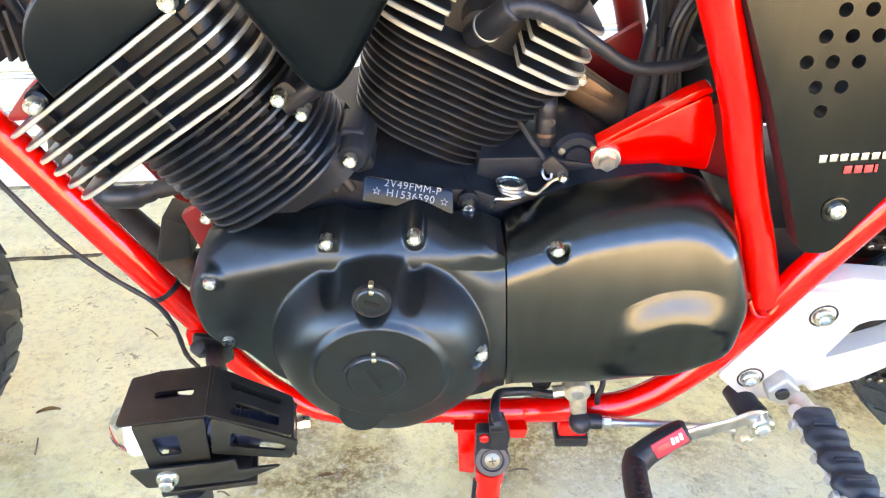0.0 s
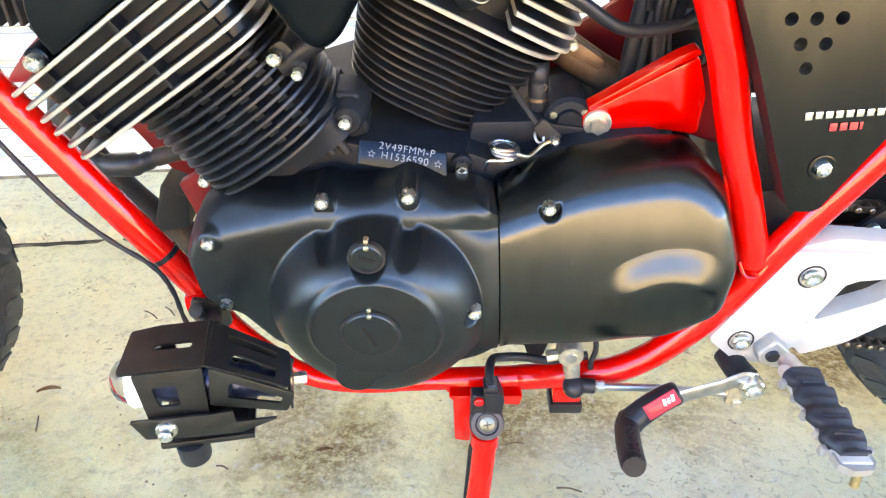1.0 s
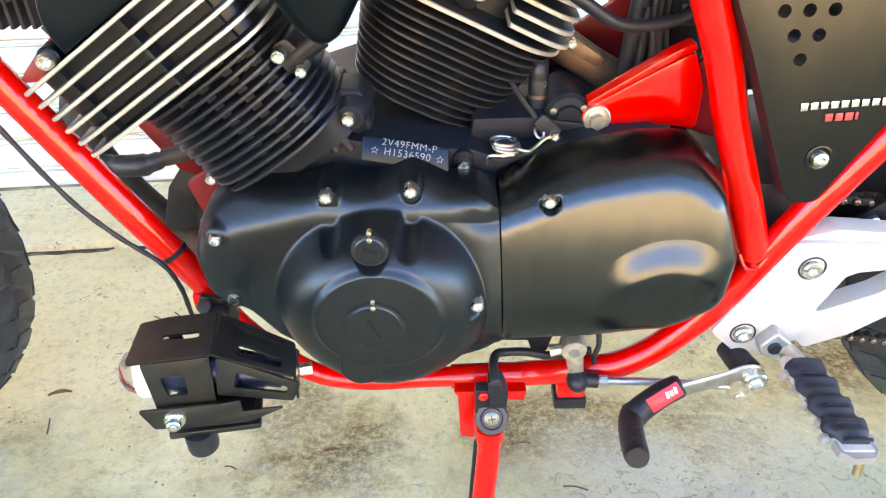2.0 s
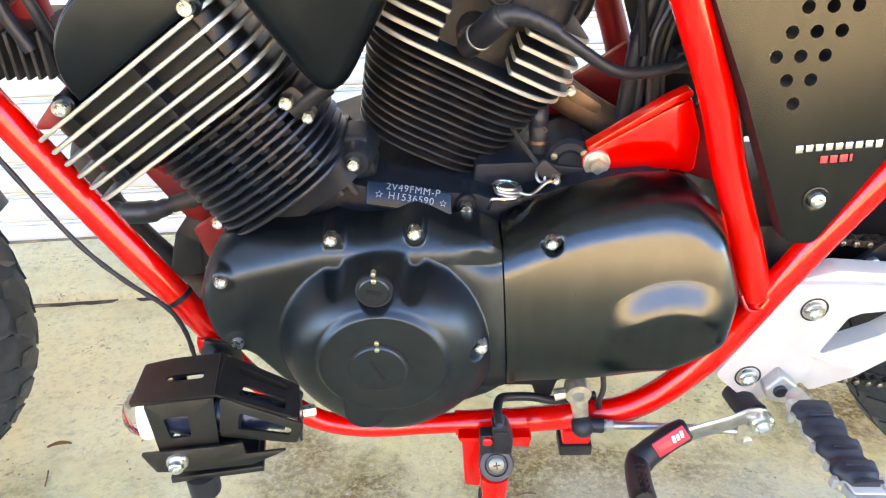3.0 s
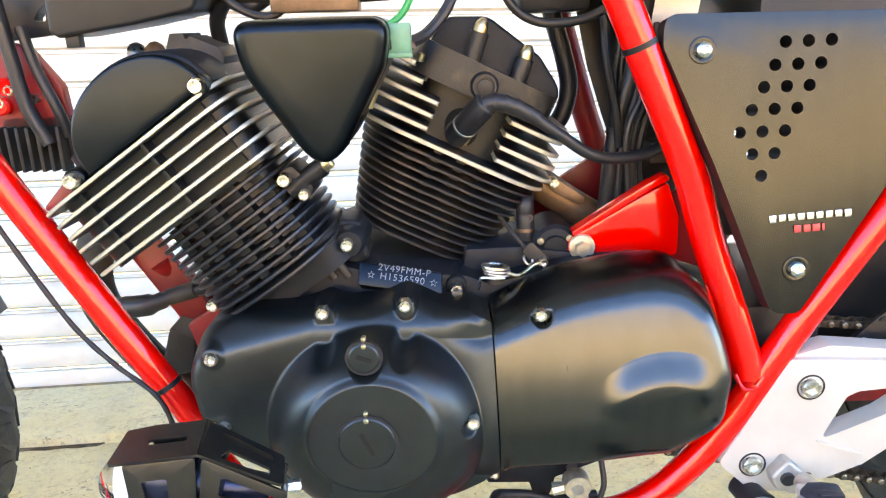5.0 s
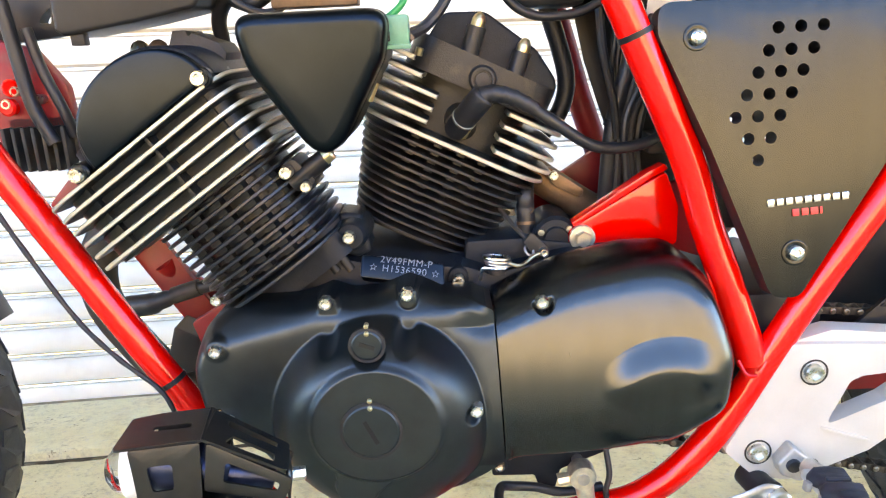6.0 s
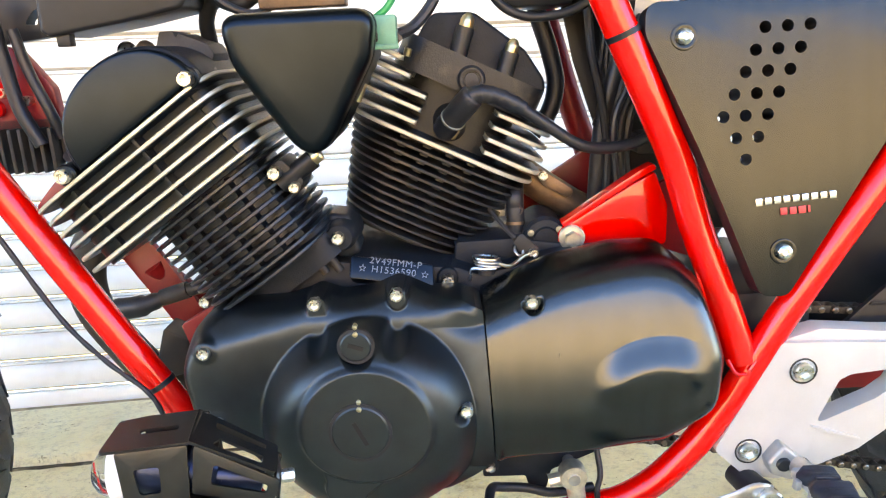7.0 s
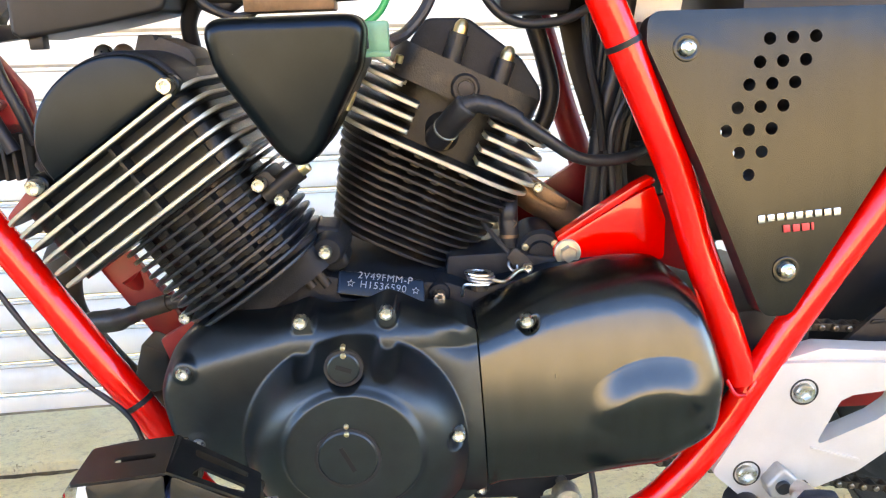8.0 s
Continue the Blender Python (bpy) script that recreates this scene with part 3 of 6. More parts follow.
# ---- engine ----
COVER = fillet([(-0.172, 0.478, 0.006), (-0.197, 0.462, 0.02), (-0.209, 0.425, 0.05), (-0.203, 0.382, 0.025), (-0.172, 0.364, 0.02), (-0.15, 0.335, 0.02), (-0.1, 0.297, 0.03), (-0.049, 0.288, 0.04), (0.012, 0.303, 0.04),
                (0.0535, 0.334, 0.006), (0.0482, 0.472, 0.004), (0.032, 0.48, 0.006), (0.006, 0.481, 0.01), (-0.008, 0.487, 0.006), (-0.022, 0.4925, 0.008), (-0.036, 0.487, 0.006), (-0.05, 0.483, 0.01), (-0.07, 0.482, 0.01),
                (-0.078, 0.4845, 0.006), (-0.089, 0.489, 0.008), (-0.101, 0.484, 0.006), (-0.115, 0.48, 0.01)], 8)
SPROCKET = fillet([(0.0496, 0.472, 0.003), (0.0547, 0.335, 0.004), (0.092, 0.337, 0.01), (0.125, 0.339, 0.02), (0.16, 0.339, 0.02), (0.2, 0.34, 0.03), (0.246, 0.374, 0.035), (0.2535, 0.42, 0.05), (0.239, 0.478, 0.03), (0.206, 0.5095, 0.03), (0.165, 0.51, 0.04), (0.11, 0.499, 0.05), (0.07, 0.482, 0.03)], 8)
RIDGE = [(0.04, 0.473), (0.07, 0.484), (0.11, 0.498), (0.15, 0.506), (0.19, 0.509), (0.22, 0.498), (0.24, 0.475), (0.254, 0.43)]
RIDGE = [(p[0], p[2]) for p in spline([(x, 0, z) for x, z in RIDGE], 10)]


def crown(u, p=2.2):
    return min(max(0.0, 1 - u), 1.0) ** p


def alternator_depth(x, z):
    # flange, rounded towards its edge
    e = edge_gap(COVER, x, z)
    y = -0.171 + 0.009 * crown(e / 0.009) * smooth01(0.046, 0.03, x)
    # upper band that slopes back above the drum
    rise = z - 0.45 - 0.24 * (min(x, -0.1) + 0.185)
    y += min(0.034, 0.62 * (rise + math.hypot(rise, 0.006))) * smooth01(0.035, 0.005, x)
    # shoulder that carries the sprocket cover's crown on
    side = smooth01(-0.005, 0.046, x)
    flank = y * (1 - side) + side * (-0.195 + 0.03 * crown((line_of(RIDGE, max(x, 0.04)) - z) / 0.032, 3) + 1.3 * max(0.0, z - 0.335) ** 2 + 0.02 * crown((z - 0.33) / 0.062, 2))
    # drum: a round shoulder, its centre rising towards the flat face
    r = math.hypot(x + 0.049, z - 0.378)
    for _ in range(4):
        f = min(max((r - 0.058) / 0.036, 0), 1)
        dz = z - (0.398 - 0.023 * f)
        r = math.hypot(x + 0.0485, dz * (1.15 if dz < 0 else 1.0))
    f = min(max((r - 0.05) / 0.0465, 0), 1)
    drum = 0.0568 * (1 - 0.4 * f - 0.05 * smooth01(0.0, 0.12, f)) * max(0.0, 1 - f ** 4.5) ** 1.4 * smooth01(0.489, 0.479, z)
    # lobe below the flat face
    k = min(max(((x + 0.068) * 0.012 + (z - 0.345) * 0.03) / 0.001044, 0), 1)
    d = math.hypot(x + 0.068 - 0.012 * k, z - 0.345 - 0.03 * k)
    wide = 0.0165 + 0.018 * k
    drum = max(drum, 0.0512 * (1 - smooth01(wide, wide + 0.0105, d)))
    # bosses under the two front bolts
    for bx, bz in ((-0.1845, 0.447), (-0.181, 0.3825)):
        k = 1 - smooth01(0.0075, 0.0115, math.hypot(x - bx, z - bz))
        y = y * (1 - k) + k * min(y, -0.1715)
    # scallops under the two upper bolts
    for bx, bz, low in ((-0.089, 0.483, 0.463), (-0.022, 0.4885, 0.464)):
        d = math.hypot(x - bx, z - min(max(z, low), bz + 0.02))
        drum *= smooth01(0.0052, 0.0125, d)
        k = 1 - smooth01(0.0072, 0.0098, math.hypot(x - bx, z - min(max(z, bz - 0.006), bz)))
        y = y * (1 - k) + k * min(y, -0.166)
    # well round the timing plug
    d = math.hypot(x + 0.052, z - 0.4645)
    keep = smooth01(0.0135, 0.016, d)
    out = min(y - drum, flank)
    dent = smooth01(0.0065, 0.0095, math.hypot(x - 0.0305, z - 0.397))
    out = out * dent + (1 - dent) * max(out, -0.199)
    return out * keep + (1 - keep) * max(out, -0.213)


def sprocket_depth(x, z):
    e = edge_gap(SPROCKET, x, z)
    left = smooth01(0.052, 0.075, x)
    y = -0.195 + 0.03 * crown((line_of(RIDGE, x) - z) / 0.032, 3) + 1.3 * max(0.0, z - 0.335) ** 2 + 0.02 * crown((z - 0.33) / 0.062, 2)
    near_right = smooth01(0.12, 0.2, x)
    y += near_right * 0.018 * crown(e / 0.024) * smooth01(0.5, 0.46, z)
    y += left * 0.01 * crown(e / 0.008, 2)
    # oval boss with a hollowed upper lip
    u, v = (x - 0.185) / 0.052, (z - 0.412 - 0.1 * (x - 0.186)) / 0.032
    if abs(u) < 1:
        rim, crease = math.sqrt(1 - u * u), (0.28 - 0.6 * u * u) * math.sqrt(1 - u * u)
        if crease < v < rim:
            y -= 0.007 * smooth01(-0.15, 1.15, (rim - v) / (rim - crease)) * smooth01(1.0, 0.45, abs(u))
        elif -rim < v <= crease:
            y -= 0.007 * 0.977 * smooth01(-rim, crease, v) * smooth01(1.0, 0.45, abs(u))
    # bolt well
    d = math.hypot(x - 0.0895, z - 0.4755)
    keep = smooth01(0.0082, 0.0096, d)
    return y * keep + (1 - keep) * max(y, -0.163)


def engine():
    case = part("crankcase", slab(fillet([(-0.2, 0.46, 0.02), (-0.205, 0.38, 0.03), (-0.14, 0.31, 0.03), (-0.05, 0.262, 0.02), (0.05, 0.285, 0.01), (0.095, 0.3, 0.01), (0.15, 0.322, 0.02), (0.2, 0.33, 0.03), (0.24, 0.39, 0.04), (0.23, 0.46, 0.03), (0.19, 0.5, 0.02),
                                          (0.12, 0.496, 0.02), (0.05, 0.482, 0.01), (0.03, 0.49, 0.01), (-0.05, 0.496, 0.02), (-0.085, 0.503, 0.02), (-0.12, 0.492, 0.02), (-0.17, 0.478, 0.01)]), -0.104, 0.13, 0.004), CASE, bike, "black cast crankcase, dusty between the ribs")
    cover = part("alternator_cover", crowned(resample(COVER, 0.0018), (-0.0485, 0.398), alternator_depth, -0.12, 115), MATTE, bike, "satin black left engine cover with a round drum", angle=75)
    spro = part("sprocket_cover", crowned(resample(SPROCKET, 0.0018), (0.13, 0.42), sprocket_depth, -0.108, 90), COVER_BLACK, bike, "satin black sprocket cover with an oval boss", angle=75)
    # slotted plugs
    for x, z, y, r, turn, name in ((-0.0525, 0.3985, -0.2281, 0.0235, 115, "crank_plug"), (-0.052, 0.4655, -0.2165, 0.0132, 160, "timing_plug")):
        groove = 0.0012
        prof = [(r - 0.002, -0.008), (r - groove, -0.001), (r - groove, 0.0008), (r - groove - 0.0012, 0.0018), (r * 0.5, 0.002), (0.0005, 0.002)]
        p = part(name, lathe(prof, 40), MATTE, cover, "black slotted screw plug", facing(x, y, z))
        # slot is a raised black bar: the groove's shade put into its colour
        part("slot", box(-r * 0.46, r * 0.46, -0.0016, 0.0016, 0.0012, 0.0024, m=pose(0, 0, 0, 0, 0, turn)), PLASTIC, cover, m=facing(x, y, z))
        # raised black ring in place of the shaded groove round the plug
        part("plug_ring", lathe([(r - groove, -0.003), (r - groove, 0.0013), (r + 0.0011, 0.0013), (r + 0.0011, -0.003), (r - groove, -0.003)], 48), RUBBER, cover, m=facing(x, y + 0.0004, z))
        part("index_mark", lathe([(0.0021, -0.001), (0.0021, 0.0012), (0.0012, 0.0022), (0.0003, 0.0023)], 12), BRASS, cover, "small bright index stud", facing(x + 0.0005, y - 0.001, z + r - 0.003))
        part("index_mark", lathe([(0.0019, -0.004), (0.0019, 0.0012), (0.0011, 0.002), (0.0003, 0.0021)], 12), BRASS, cover, "small bright index stud", facing(x + 0.0005, y - 0.0002, z + r + 0.0026))
    for x, z, y in ((-0.1845, 0.447, -0.17), (-0.181, 0.3825, -0.1695), (-0.0895, 0.4845, -0.1675), (-0.022, 0.489, -0.1675), (0.0305, 0.3995, -0.2015)):
        bolt(CAP_BOLT, x, y, z, cover, "bright socket cap bolt", size=1.08)
    bolt(CAP_BOLT, 0.0887, -0.166, 0.4762, spro, "bright socket cap bolt")
    part("bolt_lug", lathe([(0.0095, -0.04), (0.0085, 0.0), (0.0075, 0.0012), (0.0005, 0.0012)], 20, m=facing(0.052, -0.1245, 0.2985)), CASE, case)
    bolt(CAP_BOLT, 0.052, -0.1275, 0.2985, case, "bright socket cap bolt", size=0.9)
    bolt(CAP_BOLT, -0.0735, -0.1125, 0.525, case, "bright socket cap bolt", size=1.1)
    bolt(CAP_BOLT, 0.021, -0.114, 0.481, case, "bright socket cap bolt", size=1.05)
    part("bolt_boss", lathe([(0.0165, -0.05), (0.0145, -0.012), (0.0125, -0.002), (0.011, 0.0), (0.0005, 0.0)], 28, m=facing(-0.0725, -0.1115, 0.5245)), CASE, case)
    part("boss_web", slab(fillet([(-0.084, 0.544, 0.006), (-0.064, 0.541, 0.006), (-0.056, 0.506, 0.006), (-0.07, 0.5, 0.01), (-0.088, 0.508, 0.006)]), -0.096, -0.06, 0.008, 4), CASE, case)
    part("bolt_boss", lathe([(0.011, -0.03), (0.0095, 0.0), (0.0085, 0.001), (0.0005, 0.001)], 20, m=facing(0.021, -0.108, 0.481)), CASE, case)
    part("lower_flange", slab(fillet([(0.045, 0.31, 0.003), (0.045, 0.286, 0.003), (0.085, 0.285, 0.003), (0.09, 0.27, 0.004), (0.105, 0.27, 0.004), (0.11, 0.29, 0.004), (0.16, 0.31, 0.01), (0.2, 0.335, 0.01)]), -0.125, -0.1, 0.0015), CASE, case)
    # number pad with its stamped line
    PAD_TILT = pose(0, -0.117, 0.494, -30) @ pose(0, 0.113, -0.494)
    pad = part("number_pad", slab(fillet([(-0.064, 0.5095, 0.003), (0.008, 0.4975, 0.003), (0.0085, 0.477, 0.003), (-0.066, 0.489, 0.003)]), -0.113, -0.09, 0.001), BLACK, case, "flat black pad with stamped engine code", PAD_TILT)
    tilt = math.degrees(math.atan2(-0.012, 0.072))
    for text, x, z, size in (("2V49FMM-P", -0.0245, 0.5003, 0.0086), ("H1536590", -0.0265, 0.4928, 0.0086)):
        cu = bpy.data.curves.new("lettering", "FONT")
        cu.body, cu.size, cu.extrude, cu.align_x, cu.align_y, cu.space_character = text, size, 0.0001, "CENTER", "CENTER", 1.12
        tmp = bpy.data.objects.new("lettering", cu)
        me = bpy.data.meshes.new_from_object(tmp)
        bpy.data.objects.remove(tmp)
        me.materials.append(ENGRAVED)
        part("lettering", me, None, case, "pale stamped engine code", PAD_TILT @ pose(x, -0.1133, z, 0, -tilt) @ OUT)
    star = [((0.0042 if i % 2 else 0.0019) * math.sin(math.pi * i / 5), (-0.0042 if i % 2 else -0.0019) * math.cos(math.pi * i / 5)) for i in range(10)]
    inner = [(a * 0.66, b * 0.66) for a, b in star]
    for s in (-1, 1):
        part("star_mark", slab(star, -0.0002, 0.0002, holes=(inner,)), ENGRAVED, case, m=PAD_TILT @ pose(-0.0265 + s * 0.0275, -0.1133, 0.4928 - s * 0.0275 * 0.167, 0, -tilt) @ Matrix.Diagonal((0.85, 1, 0.85, 1)))
    return case


case = engine()


def fin_outline(hs, hy, r, notch=None):
    """Plan of a cooling fin, s across and y in depth, with an optional notch cut into the near side between two s."""
    corners = [(hs, -hy, r), (hs, hy, r), (-hs, hy, r), (-hs, -hy, r)]
    if notch:
        a, b, deep = notch
        corners += [(a, -hy, 0.003), (a, -hy + deep, 0.006), (b, -hy + deep, 0.006), (b, -hy, 0.003)]
    return fillet(corners, 9)


def front_fin(hs, hy):
    """Plan of the front cylinder's polished fins: tight corners ahead, wide ones behind."""
    return fillet([(hs, -hy, 0.034), (hs, hy, 0.05), (-hs, hy, 0.05), (-hs, -hy, 0.03)], 9)


def fin_mesh(name, outline, thick, mats, rim_index=0):
    bm = bmesh.new()
    n = len(outline)
    inner = [(x * 0.985, y * 0.985) for x, y in outline]
    rows = []
    for ring, h in ((inner, -thick / 2), (outline, -thick * 0.3), (outline, thick * 0.3), (inner, thick / 2)):
        rows.append([bm.verts.new((x, y, h)) for x, y in ring])
    for k, (a, b) in enumerate(zip(rows, rows[1:])):
        for j in range(n):
            f = bm.faces.new((a[j - 1], a[j], b[j], b[j - 1]))
            f.material_index = rim_index
    bm.faces.new(rows[0])
    bm.faces.new(rows[-1])
    return mesh_of(name, bm, mats, 50)


def front_cylinder():
    m = pose(0, 0, 0, 0, -34)
    s0, y0 = 0.181, -0.085

    def rect(hs, hy, r, h0, h1, dy=0.0, ds=0.0):
        bm = slab(fin_outline(hs, hy, r), h0, h1)
        bmesh.ops.transform(bm, matrix=m @ Matrix.Translation((s0 + ds, y0 + dy, 0)) @ Matrix(((1, 0, 0, 0), (0, 0, 1, 0), (0, 1, 0, 0), (0, 0, 0, 1))), verts=bm.verts)
        return bm

    cyl = part("front_cylinder", rect(0.056, 0.05, 0.045, 0.494, 0.6, 0.008, -0.012), FIN, bike, "black finned front cylinder with polished upper fin edges")
    part("fin_core", rect(0.086, 0.066, 0.026, 0.576, 0.644, 0.004, -0.027), FIN, cyl)
    part("cylinder_foot", rect(0.052, 0.05, 0.03, 0.465, 0.495, 0.014), CASE, cyl)
    bright = fin_mesh("polished_fin", front_fin(0.094, 0.087), 0.0036, (FIN, POLISHED), 1)
    for i in range(6):
        part("cooling_fin", bright, None, cyl, "black fin with a polished rim", m @ pose(s0 - 0.024, y0, 0.6415 - 0.0122 * i))
    for i in range(11):
        k = i / 10
        fin = fin_mesh("black_fin", fin_outline(0.0745 - 0.008 * k, 0.075 - 0.003 * k, 0.074), 0.0034, (FIN, FIN))
        part("cooling_fin", fin, None, cyl, "", m @ pose(s0 - 0.012 - 0.002 * k, y0 + 0.004, 0.571 - 0.0082 * i))
    # ribs between the fins
    for s, deep in ((-0.083, 0.07), (-0.012, 0.079), (0.04, 0.066)):
        part("rib", box(s0 + s - 0.0014, s0 + s + 0.0014, y0 - deep, y0 - 0.03, 0.578, 0.64), FIN, cyl, m=m)
    for k, (s, deep) in enumerate(((-0.06, 0.034), (-0.037, 0.05), (-0.013, 0.056), (0.011, 0.055), (0.032, 0.047))):
        part("rib", box(s0 + s - 0.0045, s0 + s + 0.0045, y0 - deep, y0 - 0.01, 0.495 + 0.004 * (k % 2), 0.575), FIN, cyl, m=m)
    # head above the fins, and the half-round cam cover with two eared bolts
    part("head", rect(0.072, 0.07, 0.045, 0.643, 0.668, 0.004, -0.014), CASE, cyl)
    arch = [(s0 + 0.064 * math.cos(a), 0.6445 + 0.054 * max(0.0, math.sin(a)) ** 0.9) for a in (math.pi * i / 26 for i in range(27))]
    back = slab([(s, h) for s, h in arch], y0 - 0.078, y0 + 0.06, 0.004, 3)
    bmesh.ops.transform(back, matrix=m, verts=back.verts)
    part("head_cover", back, CASE, cyl)
    disc = [(s0 + 0.0015 + 0.0585 * math.cos(a), 0.6445 + 0.0515 * max(0.0, math.sin(a)) ** 0.85) for a in (math.pi * i / 30 for i in range(31))]
    cap = slab(disc, y0 - 0.087, y0 - 0.07, 0.003, 3)
    bmesh.ops.transform(cap, matrix=m, verts=cap.verts)
    part("cam_cover", cap, BLACK, cyl, "half-round satin black cam cover")
    for s, h in ((0.0545, 0.6475), (-0.0705, 0.6495)):
        p = m @ Vector((s0 + s, 0, h))
        part("bolt_boss", lathe([(0.0095, -0.05), (0.0085, 0.002), (0.0075, 0.003), (0.0005, 0.003)], 22, m=facing(p.x, y0 - 0.081, p.z)), BLACK, cyl)
        bolt(CAP_BOLT, p.x, y0 - 0.086, p.z, cyl, "bright socket cap bolt", size=1.15)
    # fittings on top of the head
    part("tappet_cover", slab(fillet([(-0.214, 0.684, 0.002), (-0.206, 0.7055, 0.002), (-0.195, 0.7055, 0.002), (-0.193, 0.7, 0.002), (-0.19, 0.7035, 0.001), (-0.168, 0.694, 0.002), (-0.163, 0.686, 0.002), (-0.17, 0.66, 0.004), (-0.21, 0.665, 0.004)]), -0.105, -0.06, 0.0012), DARK, cyl, "dull brown tappet cover")
    part("tappet_lug", slab(fillet([(-0.19, 0.692, 0.002), (-0.172, 0.685, 0.002), (-0.174, 0.68, 0.002), (-0.191, 0.686, 0.002)]), -0.112, -0.104, 0.001), DARK, cyl)
    for x, mat in ((-0.237, ZINC), (-0.2215, PIPE)):
        part("union_bolt", lathe([(0.0072, -0.012), (0.0082, -0.004), (0.0084, 0.0), (0.0076, 0.004), (0.005, 0.0072), (0.0005, 0.0084)], 20, m=pose(x, -0.098, 0.691, -30, -20)), mat, cyl)
    # water-pipe like stub with bolts on the rear side, and oil pipes at the foot
    part("stub_pipe", tube([(-0.115, -0.126, 0.577), (-0.1, -0.126, 0.588), (-0.086, -0.126, 0.5975)], 0.0082, 16), PLASTIC, cyl, "black stub pipe")
    part("stub_cap", lathe([(0.0065, -0.004), (0.0065, 0.004), (0.005, 0.0055), (0.0005, 0.0055)], 14, m=pose(-0.084, -0.126, 0.599, 0, 55), squash=nut_shape), BRASS, cyl)
    part("stub_plate", slab(fillet([(-0.125, 0.592, 0.005), (-0.101, 0.5685, 0.005), (-0.094, 0.58, 0.005), (-0.112, 0.6, 0.005)]), -0.132, -0.09, 0.001), PLASTIC, cyl)
    bolt(CAP_BOLT, -0.117, -0.137, 0.589, cyl, size=1.1)
    bolt(CAP_BOLT, -0.102, -0.136, 0.576, cyl, size=0.9)
    for a, b in (((-0.106, 0.512), (-0.09, 0.49)), ((-0.095, 0.515), (-0.077, 0.491)), ((-0.152, 0.478), (-0.138, 0.463))):
        part("stud", tube([(a[0] + 0.002, -0.104, a[1] + 0.003), (b[0] + 0.002, -0.104, b[1] + 0.001)], 0.0042, 12), DARK, cyl)
    bolt(CAP_BOLT, -0.195, -0.12, 0.475, cyl, "small brass banjo bolt", size=1.0)


def rear_cylinder():
    m = pose(0, 0, 0, 0, 26)
    s0, y0 = -0.241, 0.004

    def rect(hs, hy, r, h0, h1, ds=0.0, dy=0.0):
        bm = slab(fin_outline(hs, hy, r), h0, h1)
        bmesh.ops.transform(bm, matrix=m @ Matrix.Translation((s0 + ds, y0 + dy, 0)) @ Matrix(((1, 0, 0, 0), (0, 0, 1, 0), (0, 1, 0, 0), (0, 0, 0, 1))), verts=bm.verts)
        return bm

    cyl = part("rear_cylinder", rect(0.06, 0.05, 0.04, 0.44, 0.6, 0, 0.008), FIN_DUSTY, bike, "dusty black finned rear cylinder with polished upper fin edges")
    full = fin_mesh("polished_fin", fin_outline(0.096, 0.084, 0.055), 0.0044, (FIN, POLISHED), 1)
    part("cooling_fin", full, None, cyl, "black fin with a polished rim", m @ pose(s0, y0, 0.5435))
    for i in range(1, 6):
        a = (0.036, 0.034, 0.034, 0.034, 0.09)[i - 1]
        b = (-0.03, -0.03, -0.03, -0.05, -0.062)[i - 1]
        fin = fin_mesh("polished_fin", fin_outline(0.097 - 0.002 * i, 0.084, 0.055, (b, min(a, 0.04), 0.05)), 0.0044, (FIN, POLISHED), 1)
        part("cooling_fin", fin, None, cyl, "black fin with a polished rim", m @ pose(s0, y0, 0.5435 + 0.0118 * i))
    for i in range(11):
        k = i / 10
        fin = fin_mesh("black_fin", fin_outline(0.09 - 0.024 * k, 0.08 - 0.004 * k, 0.058), 0.003, (FIN_DUSTY, FIN_DUSTY))
        part("cooling_fin", fin, None, cyl, "", m @ pose(s0 + 0.002, y0, 0.5335 - 0.0082 * i))
    for s, deep in ((-0.057, 0.04), (-0.0345, 0.054), (-0.0115, 0.057), (0.0115, 0.057), (0.0335, 0.054), (0.054, 0.04)):
        part("rib", box(s0 + s - 0.0042, s0 + s + 0.0042, y0 - deep, y0 - 0.03, 0.457 + 0.3 * abs(s), 0.541, 0.001), FIN, cyl, m=m)
    # head and rocker cover
    part("head", rect(0.07, 0.066, 0.03, 0.595, 0.625), FIN_DUSTY, cyl)
    top = slab(fillet([(s0 - 0.062, 0.6, 0.004), (s0 + 0.07, 0.594, 0.004), (s0 + 0.07, 0.632, 0.02), (s0 + 0.038, 0.652, 0.02), (s0 - 0.02, 0.664, 0.02), (s0 - 0.055, 0.648, 0.015)]), y0 - 0.045, y0 + 0.06, 0.006, 3)
    bmesh.ops.transform(top, matrix=m, verts=top.verts)
    part("rocker_cover", top, CASE, cyl, "dusty dark rocker cover")
    for a, b in (((0.035, 0.659), (0.0485, 0.698)), ((0.0755, 0.638), (0.0885, 0.674))):
        d = Vector((b[0] - a[0], 0, b[1] - a[1])).normalized()
        part("stud_tube", tube([(a[0] - d.x * 0.012, -0.051, a[1] - d.z * 0.012), (a[0], -0.051, a[1]), (b[0], -0.051, b[1])], 0.0085, 18, 3), FIN_DUSTY, cyl)
        rot = pose(b[0], -0.051, b[1], 0, math.degrees(math.atan2(d.x, d.z)))
        part("acorn_nut", lathe([(0.0062, -0.002), (0.0062, 0.006), (0.0058, 0.007), (0.0048, 0.0095), (0.0028, 0.0118), (0.0005, 0.0124)], 18, m=rot), BRASS, cyl, "bright acorn nut")
        rot = pose(b[0] - 0.012, -0.02, b[1] - 0.002, 0, math.degrees(math.atan2(d.x, d.z)))
